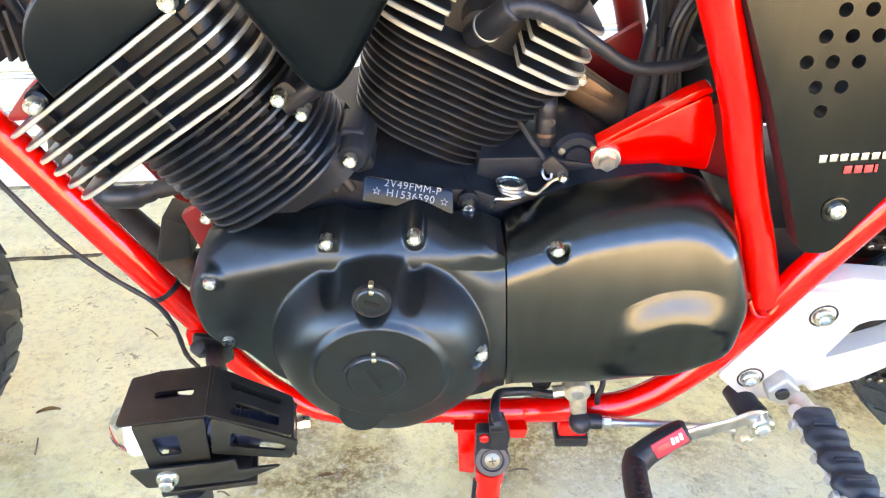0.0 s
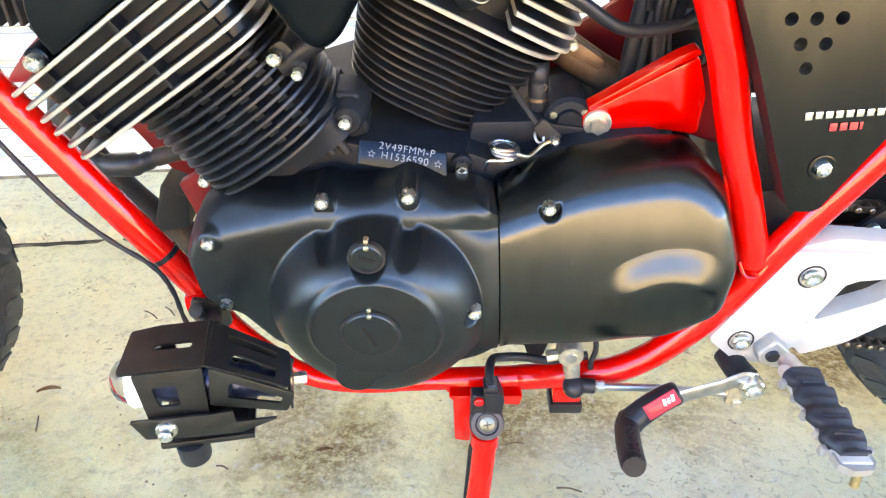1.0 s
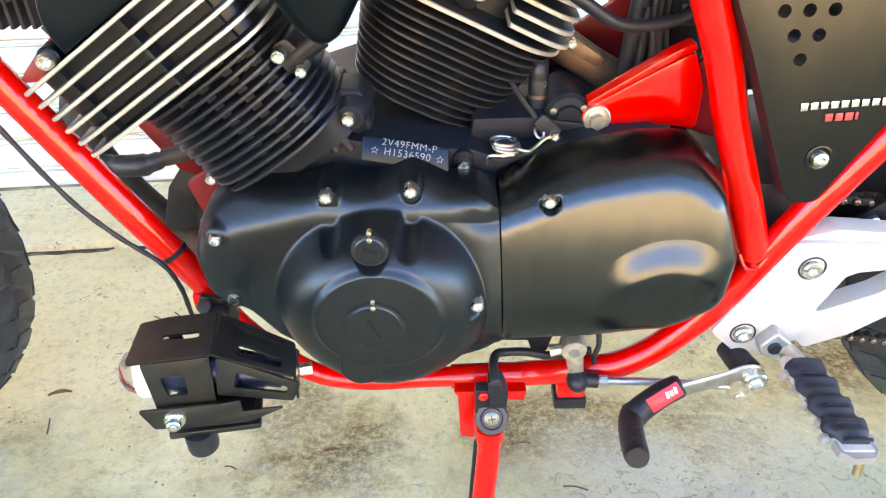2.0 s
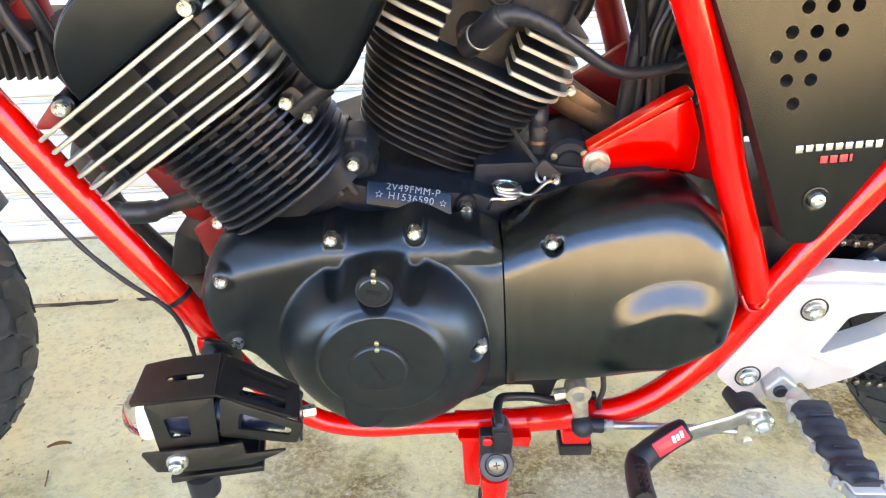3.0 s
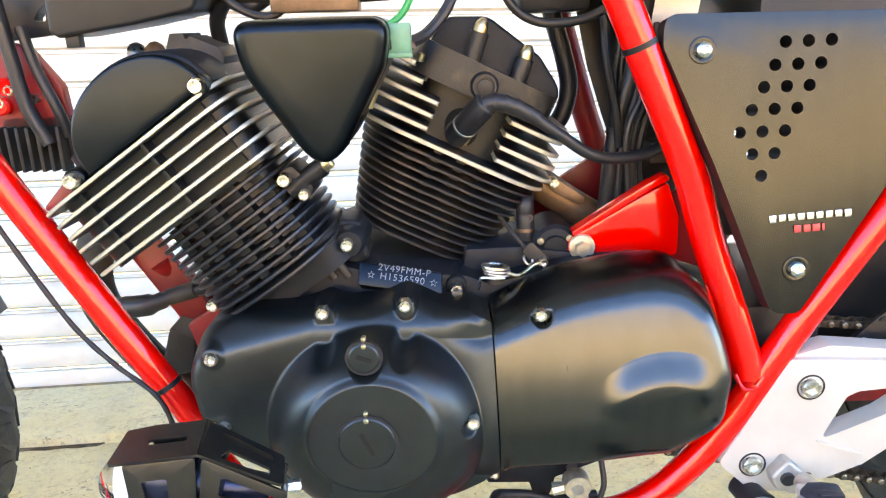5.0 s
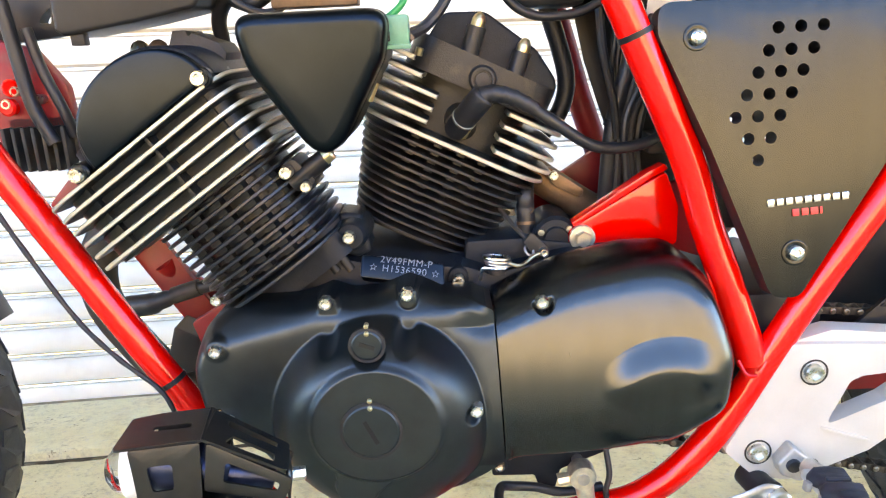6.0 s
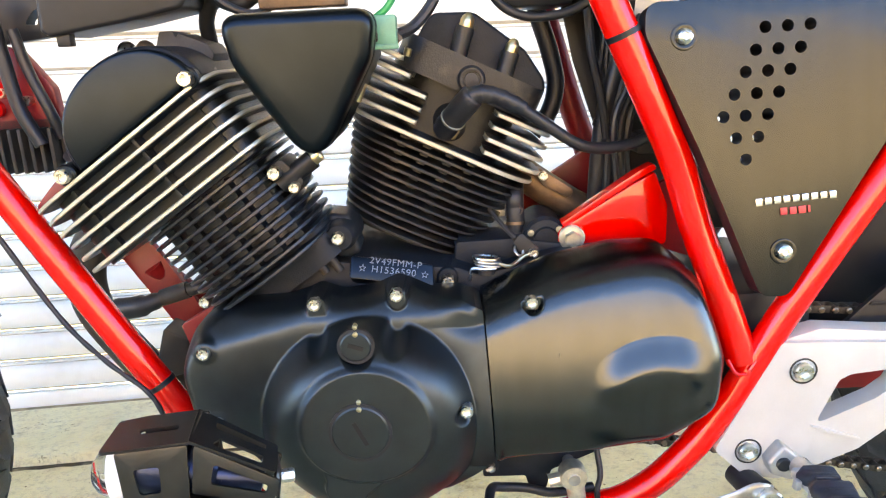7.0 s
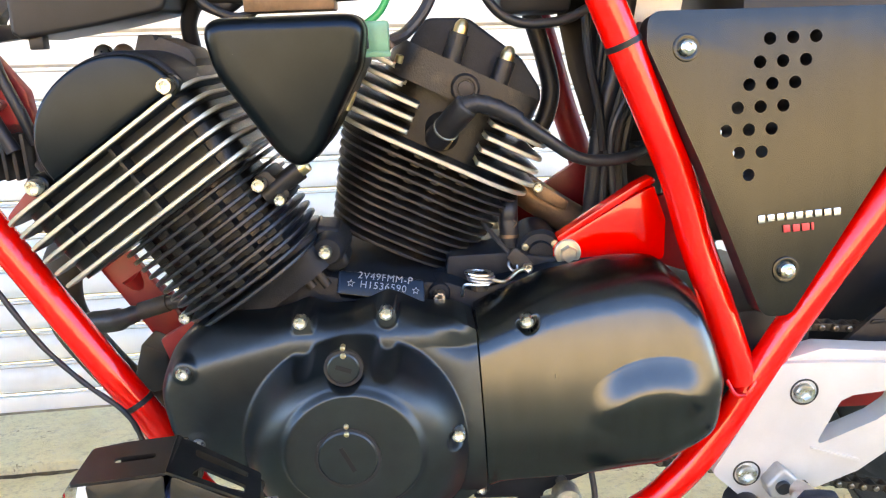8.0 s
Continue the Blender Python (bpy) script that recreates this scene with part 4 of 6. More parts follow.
        part("acorn_nut", lathe([(0.005, -0.012), (0.005, 0.006), (0.004, 0.009), (0.0005, 0.0115)], 16, m=rot), DARK, cyl)
    part("hub_cap", lathe([(0.0125, -0.02), (0.0125, 0.004), (0.0105, 0.0065), (0.0085, 0.0065), (0.0082, 0.003), (0.0065, 0.003), (0.0062, 0.006), (0.0005, 0.0065)], 28, m=facing(0.051, -0.066, 0.6525)), RUBBER, cyl, "round black rubber cap")
    part("plug_seat", lathe([(0.016, -0.03), (0.015, 0.0), (0.012, 0.002), (0.0005, 0.002)], 22, m=facing(0.03, -0.05, 0.61, 20)), DARK, cyl)
    part("spark_plug", lathe([(0.0095, -0.01), (0.0095, 0.004), (0.008, 0.005), (0.0005, 0.005)], 6, m=facing(0.0295, -0.056, 0.6075, 20)), BRASS, cyl)
    part("plug_cap", tube([(0.024, -0.066, 0.608), (0.036, -0.085, 0.624), (0.047, -0.096, 0.637), (0.052, -0.099, 0.642)], lambda t: (0.0102 + 0.001 * math.sin(3.2 * t)) * (1 - 0.35 * max(0.0, t - 0.85) / 0.15), 20), RUBBER, cyl, "black rubber spark plug cap")
    part("cap_collar", lathe([(0.0104, -0.0015), (0.0118, -0.001), (0.0118, 0.001), (0.0104, 0.0015)], 24, m=pose(0.033, -0.0805, 0.62, 45, 35)), DULL, cyl, "thin metal collar")
    part("cap_elbow", tube([(0.044, -0.096, 0.636), (0.056, -0.1, 0.6415), (0.073, -0.1, 0.638), (0.094, -0.098, 0.627)], lambda t: 0.0082 - 0.0018 * t + 0.0006 * (math.sin(38 * t) > 0.6), 20, 12), RUBBER, cyl)
    part("plug_lead", tube([(0.088, -0.098, 0.63), (0.115, -0.096, 0.611), (0.142, -0.09, 0.593), (0.168, -0.08, 0.587), (0.2, -0.07, 0.59), (0.23, -0.04, 0.6)], 0.0052, 14), RUBBER, cyl, "thick black ignition lead")
    part("terminal", tube([(-0.005, -0.07, 0.676), (-0.003, -0.071, 0.682)], 0.0035, 12), BRASS, cyl)
    part("intake_nut", tube([(-0.049, -0.1, 0.641), (-0.042, -0.1, 0.656)], lambda t: 0.004 + 0.0016 * (0.3 < t < 0.75), 12, 6), BRASS, cyl)
    # burnt exhaust flange and pipe at the rear
    part("exhaust_pipe", tube([(0.095, 0.0, 0.56), (0.125, -0.004, 0.538), (0.165, 0.0, 0.512), (0.21, 0.02, 0.49)], 0.0165, 18), PIPE, cyl, "brown burnt rear exhaust pipe")
    part("flange_plate", slab(fillet([(0.103, 0.566, 0.004), (0.118, 0.562, 0.004), (0.15, 0.54, 0.005), (0.146, 0.531, 0.004), (0.12, 0.545, 0.004)]), -0.028, -0.014, 0.001), PIPE, cyl)
    bolt(CAP_BOLT, 0.119, -0.03, 0.556, cyl, size=0.9)


front_cylinder()
rear_cylinder()


def engine_top():
    # triangular cover between the cylinders
    outline = fillet([(-0.141, 0.713, 0.016), (-0.022, 0.713, 0.018), (-0.0285, 0.676, 0.03), (-0.077, 0.59, 0.024), (-0.133, 0.675, 0.06)], 8)
    box_ = part("airbox_cover", slab(outline, -0.174, -0.06, 0.021, 9), BLACK, bike, "rounded triangular satin black cover between the cylinders", angle=60)
    part("cover_rim", slab([(x * 1.012 + 0.001, (z - 0.665) * 1.012 + 0.665) for x, z in outline], -0.148, -0.13, 0.002, 2), BLACK, box_)
    part("support_bar", tube([(-0.16, -0.09, 0.738), (-0.09, -0.1, 0.734), (0.0, -0.1, 0.736)], 0.01, 12), DARK, box_)
    part("support_plate", box(-0.12, -0.05, -0.115, -0.09, 0.718, 0.745, 0.002), PIPE, box_)
    # connector and wires
    con = part("connector", box(-0.028, -0.009, -0.14, -0.12, 0.684, 0.708, 0.002), GREEN, bike, "translucent green plastic wire connector")
    part("socket", box(-0.03, -0.024, -0.1425, -0.125, 0.688, 0.696, 0.001), PLASTIC, con)
    part("latch", box(-0.031, -0.008, -0.1425, -0.139, 0.682, 0.686, 0.001), GREEN, con)
    part("wire", tube([(-0.026, -0.13, 0.706), (-0.014, -0.13, 0.716), (-0.005, -0.128, 0.735), (0.0, -0.12, 0.76)], 0.0028, 10), GREEN_WIRE, con, "green wire")
    part("wire", tube([(-0.012, -0.12, 0.692), (0.004, -0.1, 0.7), (0.022, -0.09, 0.722), (0.035, -0.08, 0.76)], 0.0048, 10), RUBBER, con)
    part("wire_end", tube([(-0.012, -0.128, 0.694), (-0.007, -0.128, 0.688)], 0.003, 8), PIPE, con)
    # clutch arm with its return spring
    arm = part("clutch_arm", slab(fillet([(0.082, 0.506, 0.003), (0.094, 0.4895, 0.003), (0.104, 0.491, 0.003), (0.1065, 0.499, 0.003), (0.09, 0.515, 0.003)]), -0.09, -0.086, 0.0008), DARK, bike, "dull clutch arm and cable spring on the crankcase")
    for i in range(3):
        loop = [(0.0565 + 0.0115 * math.cos(a) + 0.001 * i, -0.102 + 0.0105 * math.sin(a) - 0.001 * i, 0.4965 - 0.0028 * i - 0.0012 * math.cos(a) - 0.001 * math.sin(a)) for a in (2 * math.pi * j / 20 for j in range(20))]
        part("spring_coil", tube(loop + loop[:1], 0.0014, 8, 2), ZINC if i == 0 else STEEL, arm)
    part("coil_core", lathe([(0.0075, -0.012), (0.0078, 0.001), (0.0065, 0.002), (0.0005, 0.002)], 18, m=pose(0.0565, -0.102, 0.4935)), DARK, arm)
    part("spring_leg", tube([(0.0665, -0.109, 0.4925), (0.076, -0.108, 0.4895), (0.083, -0.102, 0.4905), (0.091, -0.096, 0.4945), (0.099, -0.0925, 0.496)], 0.0018, 10), BRASS, arm)
    part("spring_leg", tube([(0.064, -0.112, 0.489), (0.054, -0.117, 0.4905), (0.046, -0.12, 0.4925), (0.0425, -0.119, 0.491), (0.0405, -0.114, 0.48)], 0.0015, 8), ZINC, arm)
    part("cable_rod", tube([(0.064, -0.055, 0.531), (0.075, -0.07, 0.518), (0.088, -0.084, 0.505)], 0.0022, 8), DARK, arm)
    part("cable_hook", tube([(0.087, -0.083, 0.504), (0.0835, -0.09, 0.5), (0.086, -0.094, 0.4955), (0.0905, -0.092, 0.4945), (0.0915, -0.088, 0.4995)], 0.0012, 8), STEEL, arm)
    part("wire_loop", tube([(0.083, -0.05, 0.527), (0.09, -0.054, 0.531), (0.0955, -0.056, 0.529), (0.0925, -0.056, 0.5245), (0.085, -0.054, 0.5235), (0.0805, -0.052, 0.5205)], 0.0008, 6), DARK, arm)
    bolt(CAP_BOLT, 0.1005, -0.0925, 0.4965, arm, size=0.85)
    # hoses and the starter behind the clutch arm
    part("breather_hose", tube([(0.1, 0.03, 0.56), (0.09, -0.04, 0.545), (0.089, -0.048, 0.528), (0.09, -0.05, 0.505)], 0.0088, 14), RUBBER, case, "black breather hose")
    part("hose_clip", tube([(0.0895, -0.049, 0.516), (0.0895, -0.0495, 0.513)], 0.0096, 14), PIPE, case)
    motor = part("starter_motor", lathe([(0.021, -0.05), (0.021, 0.0), (0.018, 0.004), (0.012, 0.005), (0.011, 0.009), (0.0005, 0.0095)], 28, m=facing(0.115, -0.066, 0.503)), CASE, case, "black rounded starter motor housing")
    for k in range(3):
        part("motor_screw", lathe([(0.0032, -0.002), (0.0032, 0.0025), (0.0005, 0.003)], 10, m=facing(0.115 + 0.0155 * math.cos(2.1 * k + 0.6), -0.0705, 0.503 + 0.0155 * math.sin(2.1 * k + 0.6))), DULL, motor)
    part("case_step", slab(fillet([(0.03, 0.506, 0.004), (0.08, 0.507, 0.004), (0.13, 0.5, 0.004), (0.14, 0.48, 0.004), (0.05, 0.475, 0.004), (0.028, 0.486, 0.004)]), -0.078, -0.03, 0.003), CASE, case)
    for x, z in ((0.068, 0.528), (0.075, 0.52)):
        part("linkage_bit", box(x - 0.006, x + 0.006, -0.03, -0.02, z - 0.003, z + 0.004, 0.001), STEEL, case)


engine_top()


# ---- left side fittings ----
def side_plate():
    outline = fillet([(0.1895, 0.709, 0.016), (0.452, 0.706, 0.02), (0.415, 0.64, 0.03), (0.3045, 0.4655, 0.012), (0.2815, 0.4655, 0.014), (0.2315, 0.59, 0.04), (0.1885, 0.684, 0.02)], 8)
    holes = []
    rows = ((0.2845, 0.685, 3), (0.277, 0.6675, 3), (0.2688, 0.6505, 3), (0.2598, 0.633, 3), (0.2508, 0.6155, 3), (0.2612, 0.598, 2), (0.269, 0.5805, 1))
    for x, z, n in rows:
        holes += [circle(x + 0.018 * i, z + 0.0003 * i, 0.0049, 18) for i in range(n)]
    sheet = slab(outline, -0.144, -0.124, 0.009, 5, holes)
    sheet.normal_update()
    for f in sheet.faces:
        f.material_index = 1 if abs(f.normal.y) < 0.3 else 0
    plate = part("side_plate", sheet, (BLACK_BRUSHED, PLASTIC), bike, "satin black perforated metal side panel with a small badge", pose(0, -0.1413, 0.57, -8.5) @ pose(0, 0.1413, -0.57), 60)
    for x, z in ((0.2195, 0.6805), (0.3, 0.503)):
        part("washer", lathe([(0.0112, -0.002), (0.0108, 0.0006), (0.0095, 0.001), (0.0078, 0.0005), (0.0005, 0.0005)], 28, m=facing(x, -0.1445, z)), BLACK_BRUSHED, plate)
        bolt(DOME_BOLT, x, -0.1455, z, plate, "chrome button head bolt")
    # badge: a row of chrome strokes and a red line below it, unlettered
    lean = -3.4
    for i in range(9):
        part("badge_mark", box(-0.0027, 0.0027, -0.0005, 0.0005, -0.0028 - (0.0006 if i in (0, 8) else 0), 0.0028, 0.0003), BADGE, plate, m=pose(0.2795 + i * 0.0076, -0.1447, 0.5452 + i * 0.00045, 0, lean))
    for i, w in enumerate((0.0032, 0.0032, 0.0036, 0.0012)):
        part("badge_mark", box(-w * 0.85, w * 0.85, -0.0005, 0.0005, -0.003, 0.003, 0.0003), BADGE_RED, plate, m=pose(0.3 + i * 0.0076 - (0.002 if i == 3 else 0), -0.1447, 0.5365 + i * 0.0004, 0, lean))
    # made-up black boxes behind the panel, added to keep its gaps and holes dark
    part("gap_filler", box(0.272, 0.372, 0.05, 0.1, 0.47, 0.545, 0.008), PLASTIC, bike, "black filler box behind the side panel's edge")
    inner = part("panel_filler", box(0.27, 0.47, -0.105, 0.095, 0.606, 0.735, 0.01), PLASTIC, bike, "black filler box behind the side panel's holes")
    for x, z in ((0.285, 0.637), (0.297, 0.619)):
        part("clip", lathe([(0.0035, -0.002), (0.0035, 0.001), (0.0005, 0.002)], 10, m=facing(x - 0.001, -0.1075, z + 0.001)), ZINC, inner)


side_plate()


def end_wedge():
    """Tapered metal tip of the peg, lying flat."""
    bm = slab(fillet([(-0.0185, -0.048, 0.002), (0.0185, -0.048, 0.002), (0.0195, -0.058, 0.003), (0.012, -0.067, 0.003), (-0.008, -0.0685, 0.003), (-0.018, -0.061, 0.003)]), -0.0045, 0.0045, 0.0015)
    bmesh.ops.transform(bm, matrix=Matrix(((1, 0, 0, 0), (0, 0, 1, 0), (0, 1, 0, 0), (0, 0, 0, 1))), verts=bm.verts)
    return bm


def foot_bracket():
    outline = fillet([(0.253, 0.319, 0.008), (0.307, 0.4205, 0.004), (0.346, 0.4195, 0.02), (0.4, 0.4165, 0.03), (0.47, 0.415, 0.01), (0.5, 0.395, 0.01), (0.46, 0.37, 0.02), (0.41, 0.335, 0.03), (0.383, 0.314, 0.01), (0.345, 0.298, 0.006), (0.335, 0.309, 0.004), (0.315, 0.287, 0.006), (0.283, 0.291, 0.012)], 6)
    hole = fillet([(0.3415, 0.3405, 0.004), (0.36, 0.383, 0.006), (0.37, 0.388, 0.01), (0.402, 0.391, 0.01), (0.416, 0.391, 0.006), (0.409, 0.375, 0.01), (0.394, 0.3635, 0.008)], 5)
    br = part("foot_bracket", slab(outline, -0.152, -0.132, 0.0032, 3, (hole,)), SILVER, bike, "silver-white cast footpeg bracket", angle=45)
    part("bracket_step", slab(fillet([(0.31, 0.416, 0.002), (0.34, 0.415, 0.02), (0.4, 0.412, 0.03), (0.46, 0.411, 0.003), (0.46, 0.422, 0.003), (0.4, 0.4245, 0.02), (0.343, 0.43, 0.012), (0.312, 0.4215, 0.003)]), -0.146, -0.125, 0.002), SILVER, br)
    part("bracket_rib", slab(fillet([(0.337, 0.341, 0.002), (0.382, 0.327, 0.004), (0.384, 0.3225, 0.003), (0.34, 0.337, 0.002)]), -0.1545, -0.15, 0.001), SILVER, br)
    for x, z in ((0.326, 0.394), (0.2825, 0.3175)):
        # dark ring laid on the face, the bolt recess's shade in its colour
        part("well_shade_ring", lathe([(0.0122, -0.001), (0.0122, 0.0005), (0.0108, 0.0005), (0.0105, -0.001)], 28, m=facing(x + 0.0012, -0.1522, z - 0.0006)), DARK, br)
        bolt(BIG_BOLT, x, -0.1535, z, br, "bright hexagon socket bolt")
    # clevis, and the folding peg
    part("clevis", slab(fillet([(0.296, 0.312, 0.005), (0.309, 0.329, 0.004), (0.327, 0.313, 0.004), (0.321, 0.292, 0.005), (0.3, 0.3, 0.006)]), -0.166, -0.145, 0.003, 3), CAST_GREY, br, "worn grey peg clevis")
    part("pivot_pin", lathe([(0.0064, -0.004), (0.0064, 0.0022), (0.0056, 0.0032), (0.0005, 0.0034)], 22, m=facing(0.3095, -0.1662, 0.311)), RUBBER, br, "dark peg pivot pin")
    peg = part("footpeg", rounded_box(0.0165, 0.062, 0.0055, 0.0035), SILVER, bike, "silver footpeg with a ribbed dusty black rubber pad", pose(0.322, -0.241, 0.3175, -1, 6, 3.4) @ Matrix.Diagonal((0.88, 0.88, 0.86, 1)))
    part("peg_knuckle", tube([(0.318, -0.176, 0.316), (0.321, -0.195, 0.318)], 0.0085, 14), STEEL, peg, m=peg.matrix_basis.inverted())
    bm = bmesh.new()
    pad = []
    for i in range(41):
        u = i / 40
        y = 0.051 - 0.104 * u
        w = (0.0186 + 0.0024 * math.sin(u * 25.1)) * (1 - 0.35 * max(0.0, (u - 0.86) / 0.14) ** 2) * (1 - 0.25 * max(0.0, (0.1 - u) / 0.1) ** 2)
        top = 0.0135 + 0.0012 * (1 if math.sin(u * 25.1 * 2) > 0 else -1)
        pad.append([bm.verts.new((a, y, b)) for a, b in ((-w, 0.001), (-w - 0.001, 0.007), (-w + 0.004, top), (0, top + 0.001), (w - 0.004, top), (w + 0.001, 0.007), (w, 0.001))])
    for a, b in zip(pad, pad[1:]):
        for j in range(6):
            bm.faces.new((a[j], a[j + 1], b[j + 1], b[j]))
        bm.faces.new((a[0], b[0], b[6], a[6]))
    bm.faces.new(pad[0])
    bm.faces.new(pad[-1])
    part("rubber_pad", bm, RUBBER_BLUE, peg, "ribbed black rubber pad", angle=60)
    for i in range(5):
        y = 0.04 - 0.021 * i
        for s in (-1, 1):
            part("peg_tooth", box(s * 0.0195 - 0.003, s * 0.0195 + 0.003, y - 0.0035, y + 0.0035, -0.005, 0.0035 + 0.0015 * ((3 * i + s) % 3 - 1), 0.0014, m=pose(0, 0, 0, 0, 0, 4 * s * ((i * 2) % 3 - 1))), CAST_GREY, peg)
        part("pad_rib", box(-0.012, 0.012, y - 0.0105 - 0.0018, y - 0.0105 + 0.0018, 0.012, 0.0152, 0.001), RUBBER_BLUE, peg)
    part("end_cap", end_wedge(), CAST_GREY, peg, "worn metal end of the peg")
    part("feeler", tube([(0.004, -0.062, -0.004), (0.004, -0.066, -0.02)], 0.0042, 12), BRASS, peg, "brass-coloured feeler bolt")


foot_bracket()


def gear_shift():
    lever = part("gear_lever", tube([(0.2915, -0.176, 0.286), (0.279, -0.179, 0.292), (0.261, -0.184, 0.289), (0.232, -0.187, 0.281), (0.203, -0.19, 0.27)], lambda t: 0.0118 - 0.0012 * math.sin(math.pi * t), 16, flat=0.3), STEEL, bike, "bare steel gear lever with a black rubber toe grip")
    part("toe_grip", tube([(0.2235, -0.186, 0.2845), (0.208, -0.188, 0.2758), (0.191, -0.192, 0.263), (0.179, -0.198, 0.2555)], lambda t: 0.0112 + 0.0014 * t - 0.003 * max(0.0, 1 - t / 0.06), 20), RUBBER, lever, "black rubber gear lever grip")
    part("toe_grip", tube([(0.181, -0.192, 0.254), (0.175, -0.206, 0.256), (0.1695, -0.235, 0.266), (0.1662, -0.263, 0.2765)], lambda t: 0.0118 - 0.0006 * t - 0.0015 * max(0.0, (t - 0.95) / 0.05), 20), RUBBER, lever)
    part("elbow", lathe([(0.0128 * math.sin(a), -0.0128 * math.cos(a)) for a in (0.05 + 3.04 * i / 10 for i in range(11))], 18, m=pose(0.1805, -0.197, 0.255)), RUBBER, lever)
    for i in range(6):
        for j in range(3):
            k = i / 5
            part("grip_dot", lathe([(0.0011, -0.001), (0.0009, 0.0006), (0.0002, 0.0007)], 6, m=pose(0.1715 - 0.0045 * k + 0.0035 * (j - 1), -0.218 - 0.042 * k, 0.2748 + 0.013 * k - 0.0006 * abs(j - 1))), RUBBER, lever)
    lab = pose(0.2045, -0.1985, 0.2815, -30, 0, 0) @ pose(0, 0, 0, 0, -32)
    part("label_patch", box(-0.0165, 0.0165, -0.0014, 0.001, -0.0075, 0.0075, 0.001), LABEL_RED, lever, "red label patch with unreadable white marks", lab)
    for k in range(3):
        part("label_mark", box(-0.0015, 0.0015, -0.0018, 0.0, -0.003, 0.0036 - 0.001 * (k == 1), 0.0003), WHITE, lever, m=lab @ pose(0.003 + 0.0042 * k, 0, 0.0003, 0, 14))
    part("label_mark", box(-0.0135, -0.001, -0.0018, 0.0, -0.003, 0.0032, 0.0003), BADGE_RED, lever, m=lab)
    part("pivot_boss", tube([(0.281, -0.138, 0.287), (0.286, -0.158, 0.285), (0.29, -0.172, 0.286)], 0.0125, 20, 3), RUBBER, lever, "dark pivot boss")
    bolt(BIG_BOLT, 0.291, -0.182, 0.2865, lever, "dusty hexagon socket bolt", size=1.35)
    part("link_ear", slab(fillet([(0.277, 0.281, 0.004), (0.298, 0.276, 0.005), (0.2985, 0.254, 0.006), (0.289, 0.243, 0.006), (0.279, 0.247, 0.006)]), -0.17, -0.165, 0.001), CREAM, lever)
    part("link_bolt", lathe([(0.005, -0.002), (0.005, 0.0025), (0.004, 0.0035), (0.0005, 0.0035)], 16, m=facing(0.2885, -0.171, 0.2515)), CREAM, lever)
    rod = part("shift_rod", tube([(0.153, -0.158, 0.2615), (0.22, -0.162, 0.262), (0.285, -0.166, 0.259)], 0.0038, 14), STEEL, bike, "bright threaded shift rod with rubber-booted joints")
    part("lock_nut", lathe([(0.006, -0.004), (0.006, 0.004)], 6, m=pose(0.1575, -0.1585, 0.2615, 0, 90)), ZINC, rod)
    part("boot", tube([(0.136, -0.157, 0.262), (0.152, -0.158, 0.2615)], 0.0074, 16), RUBBER, rod)
    part("ball_boot", lathe([(0.011 * math.sin(a), -0.0125 * math.cos(a)) for a in (0.05 + 3.04 * i / 10 for i in range(11))], 20, m=facing(0.132, -0.158, 0.2615)), RUBBER, rod, "black rubber ball joint boot")
    arm = part("shift_arm", tube([(0.1265, -0.15, 0.297), (0.129, -0.152, 0.28), (0.1315, -0.153, 0.266)], lambda t: 0.0092 - 0.002 * t, 16, flat=0.7), CREAM, bike, "yellowed shift shaft arm below the sprocket cover")
    part("clamp", lathe([(0.012, -0.008), (0.0125, -0.006), (0.0125, 0.006), (0.0115, 0.008), (0.006, 0.008), (0.0055, 0.009), (0.0005, 0.009)], 24, m=facing(0.1255, -0.15, 0.3005)), CREAM, arm)
    part("shaft", tube([(0.1255, -0.16, 0.3005), (0.1255, -0.11, 0.3005)], 0.0055, 14), STEEL, arm)
    part("pinch_bolt", tube([(0.1035, -0.151, 0.296), (0.12, -0.151, 0.2995)], lambda t: 0.0062 if t < 0.35 else 0.0048, 8), CREAM, arm)
    part("drain_hose", tube([(0.0495, -0.181, 0.288), (0.048, -0.168, 0.2925), (0.052, -0.15, 0.291), (0.064, -0.141, 0.285), (0.084, -0.135, 0.279), (0.111, -0.13, 0.269), (0.15, -0.122, 0.268)], 0.0044, 12), RUBBER, bike, "black switch cable sleeve")
    part("loop_wire", tube([(0.152, -0.128, 0.312), (0.154, -0.136, 0.29), (0.15, -0.14, 0.275), (0.153, -0.14, 0.26), (0.157, -0.148, 0.25)], 0.0028, 10), RUBBER, bike, "thin black wire tied below the engine")


gear_shift()


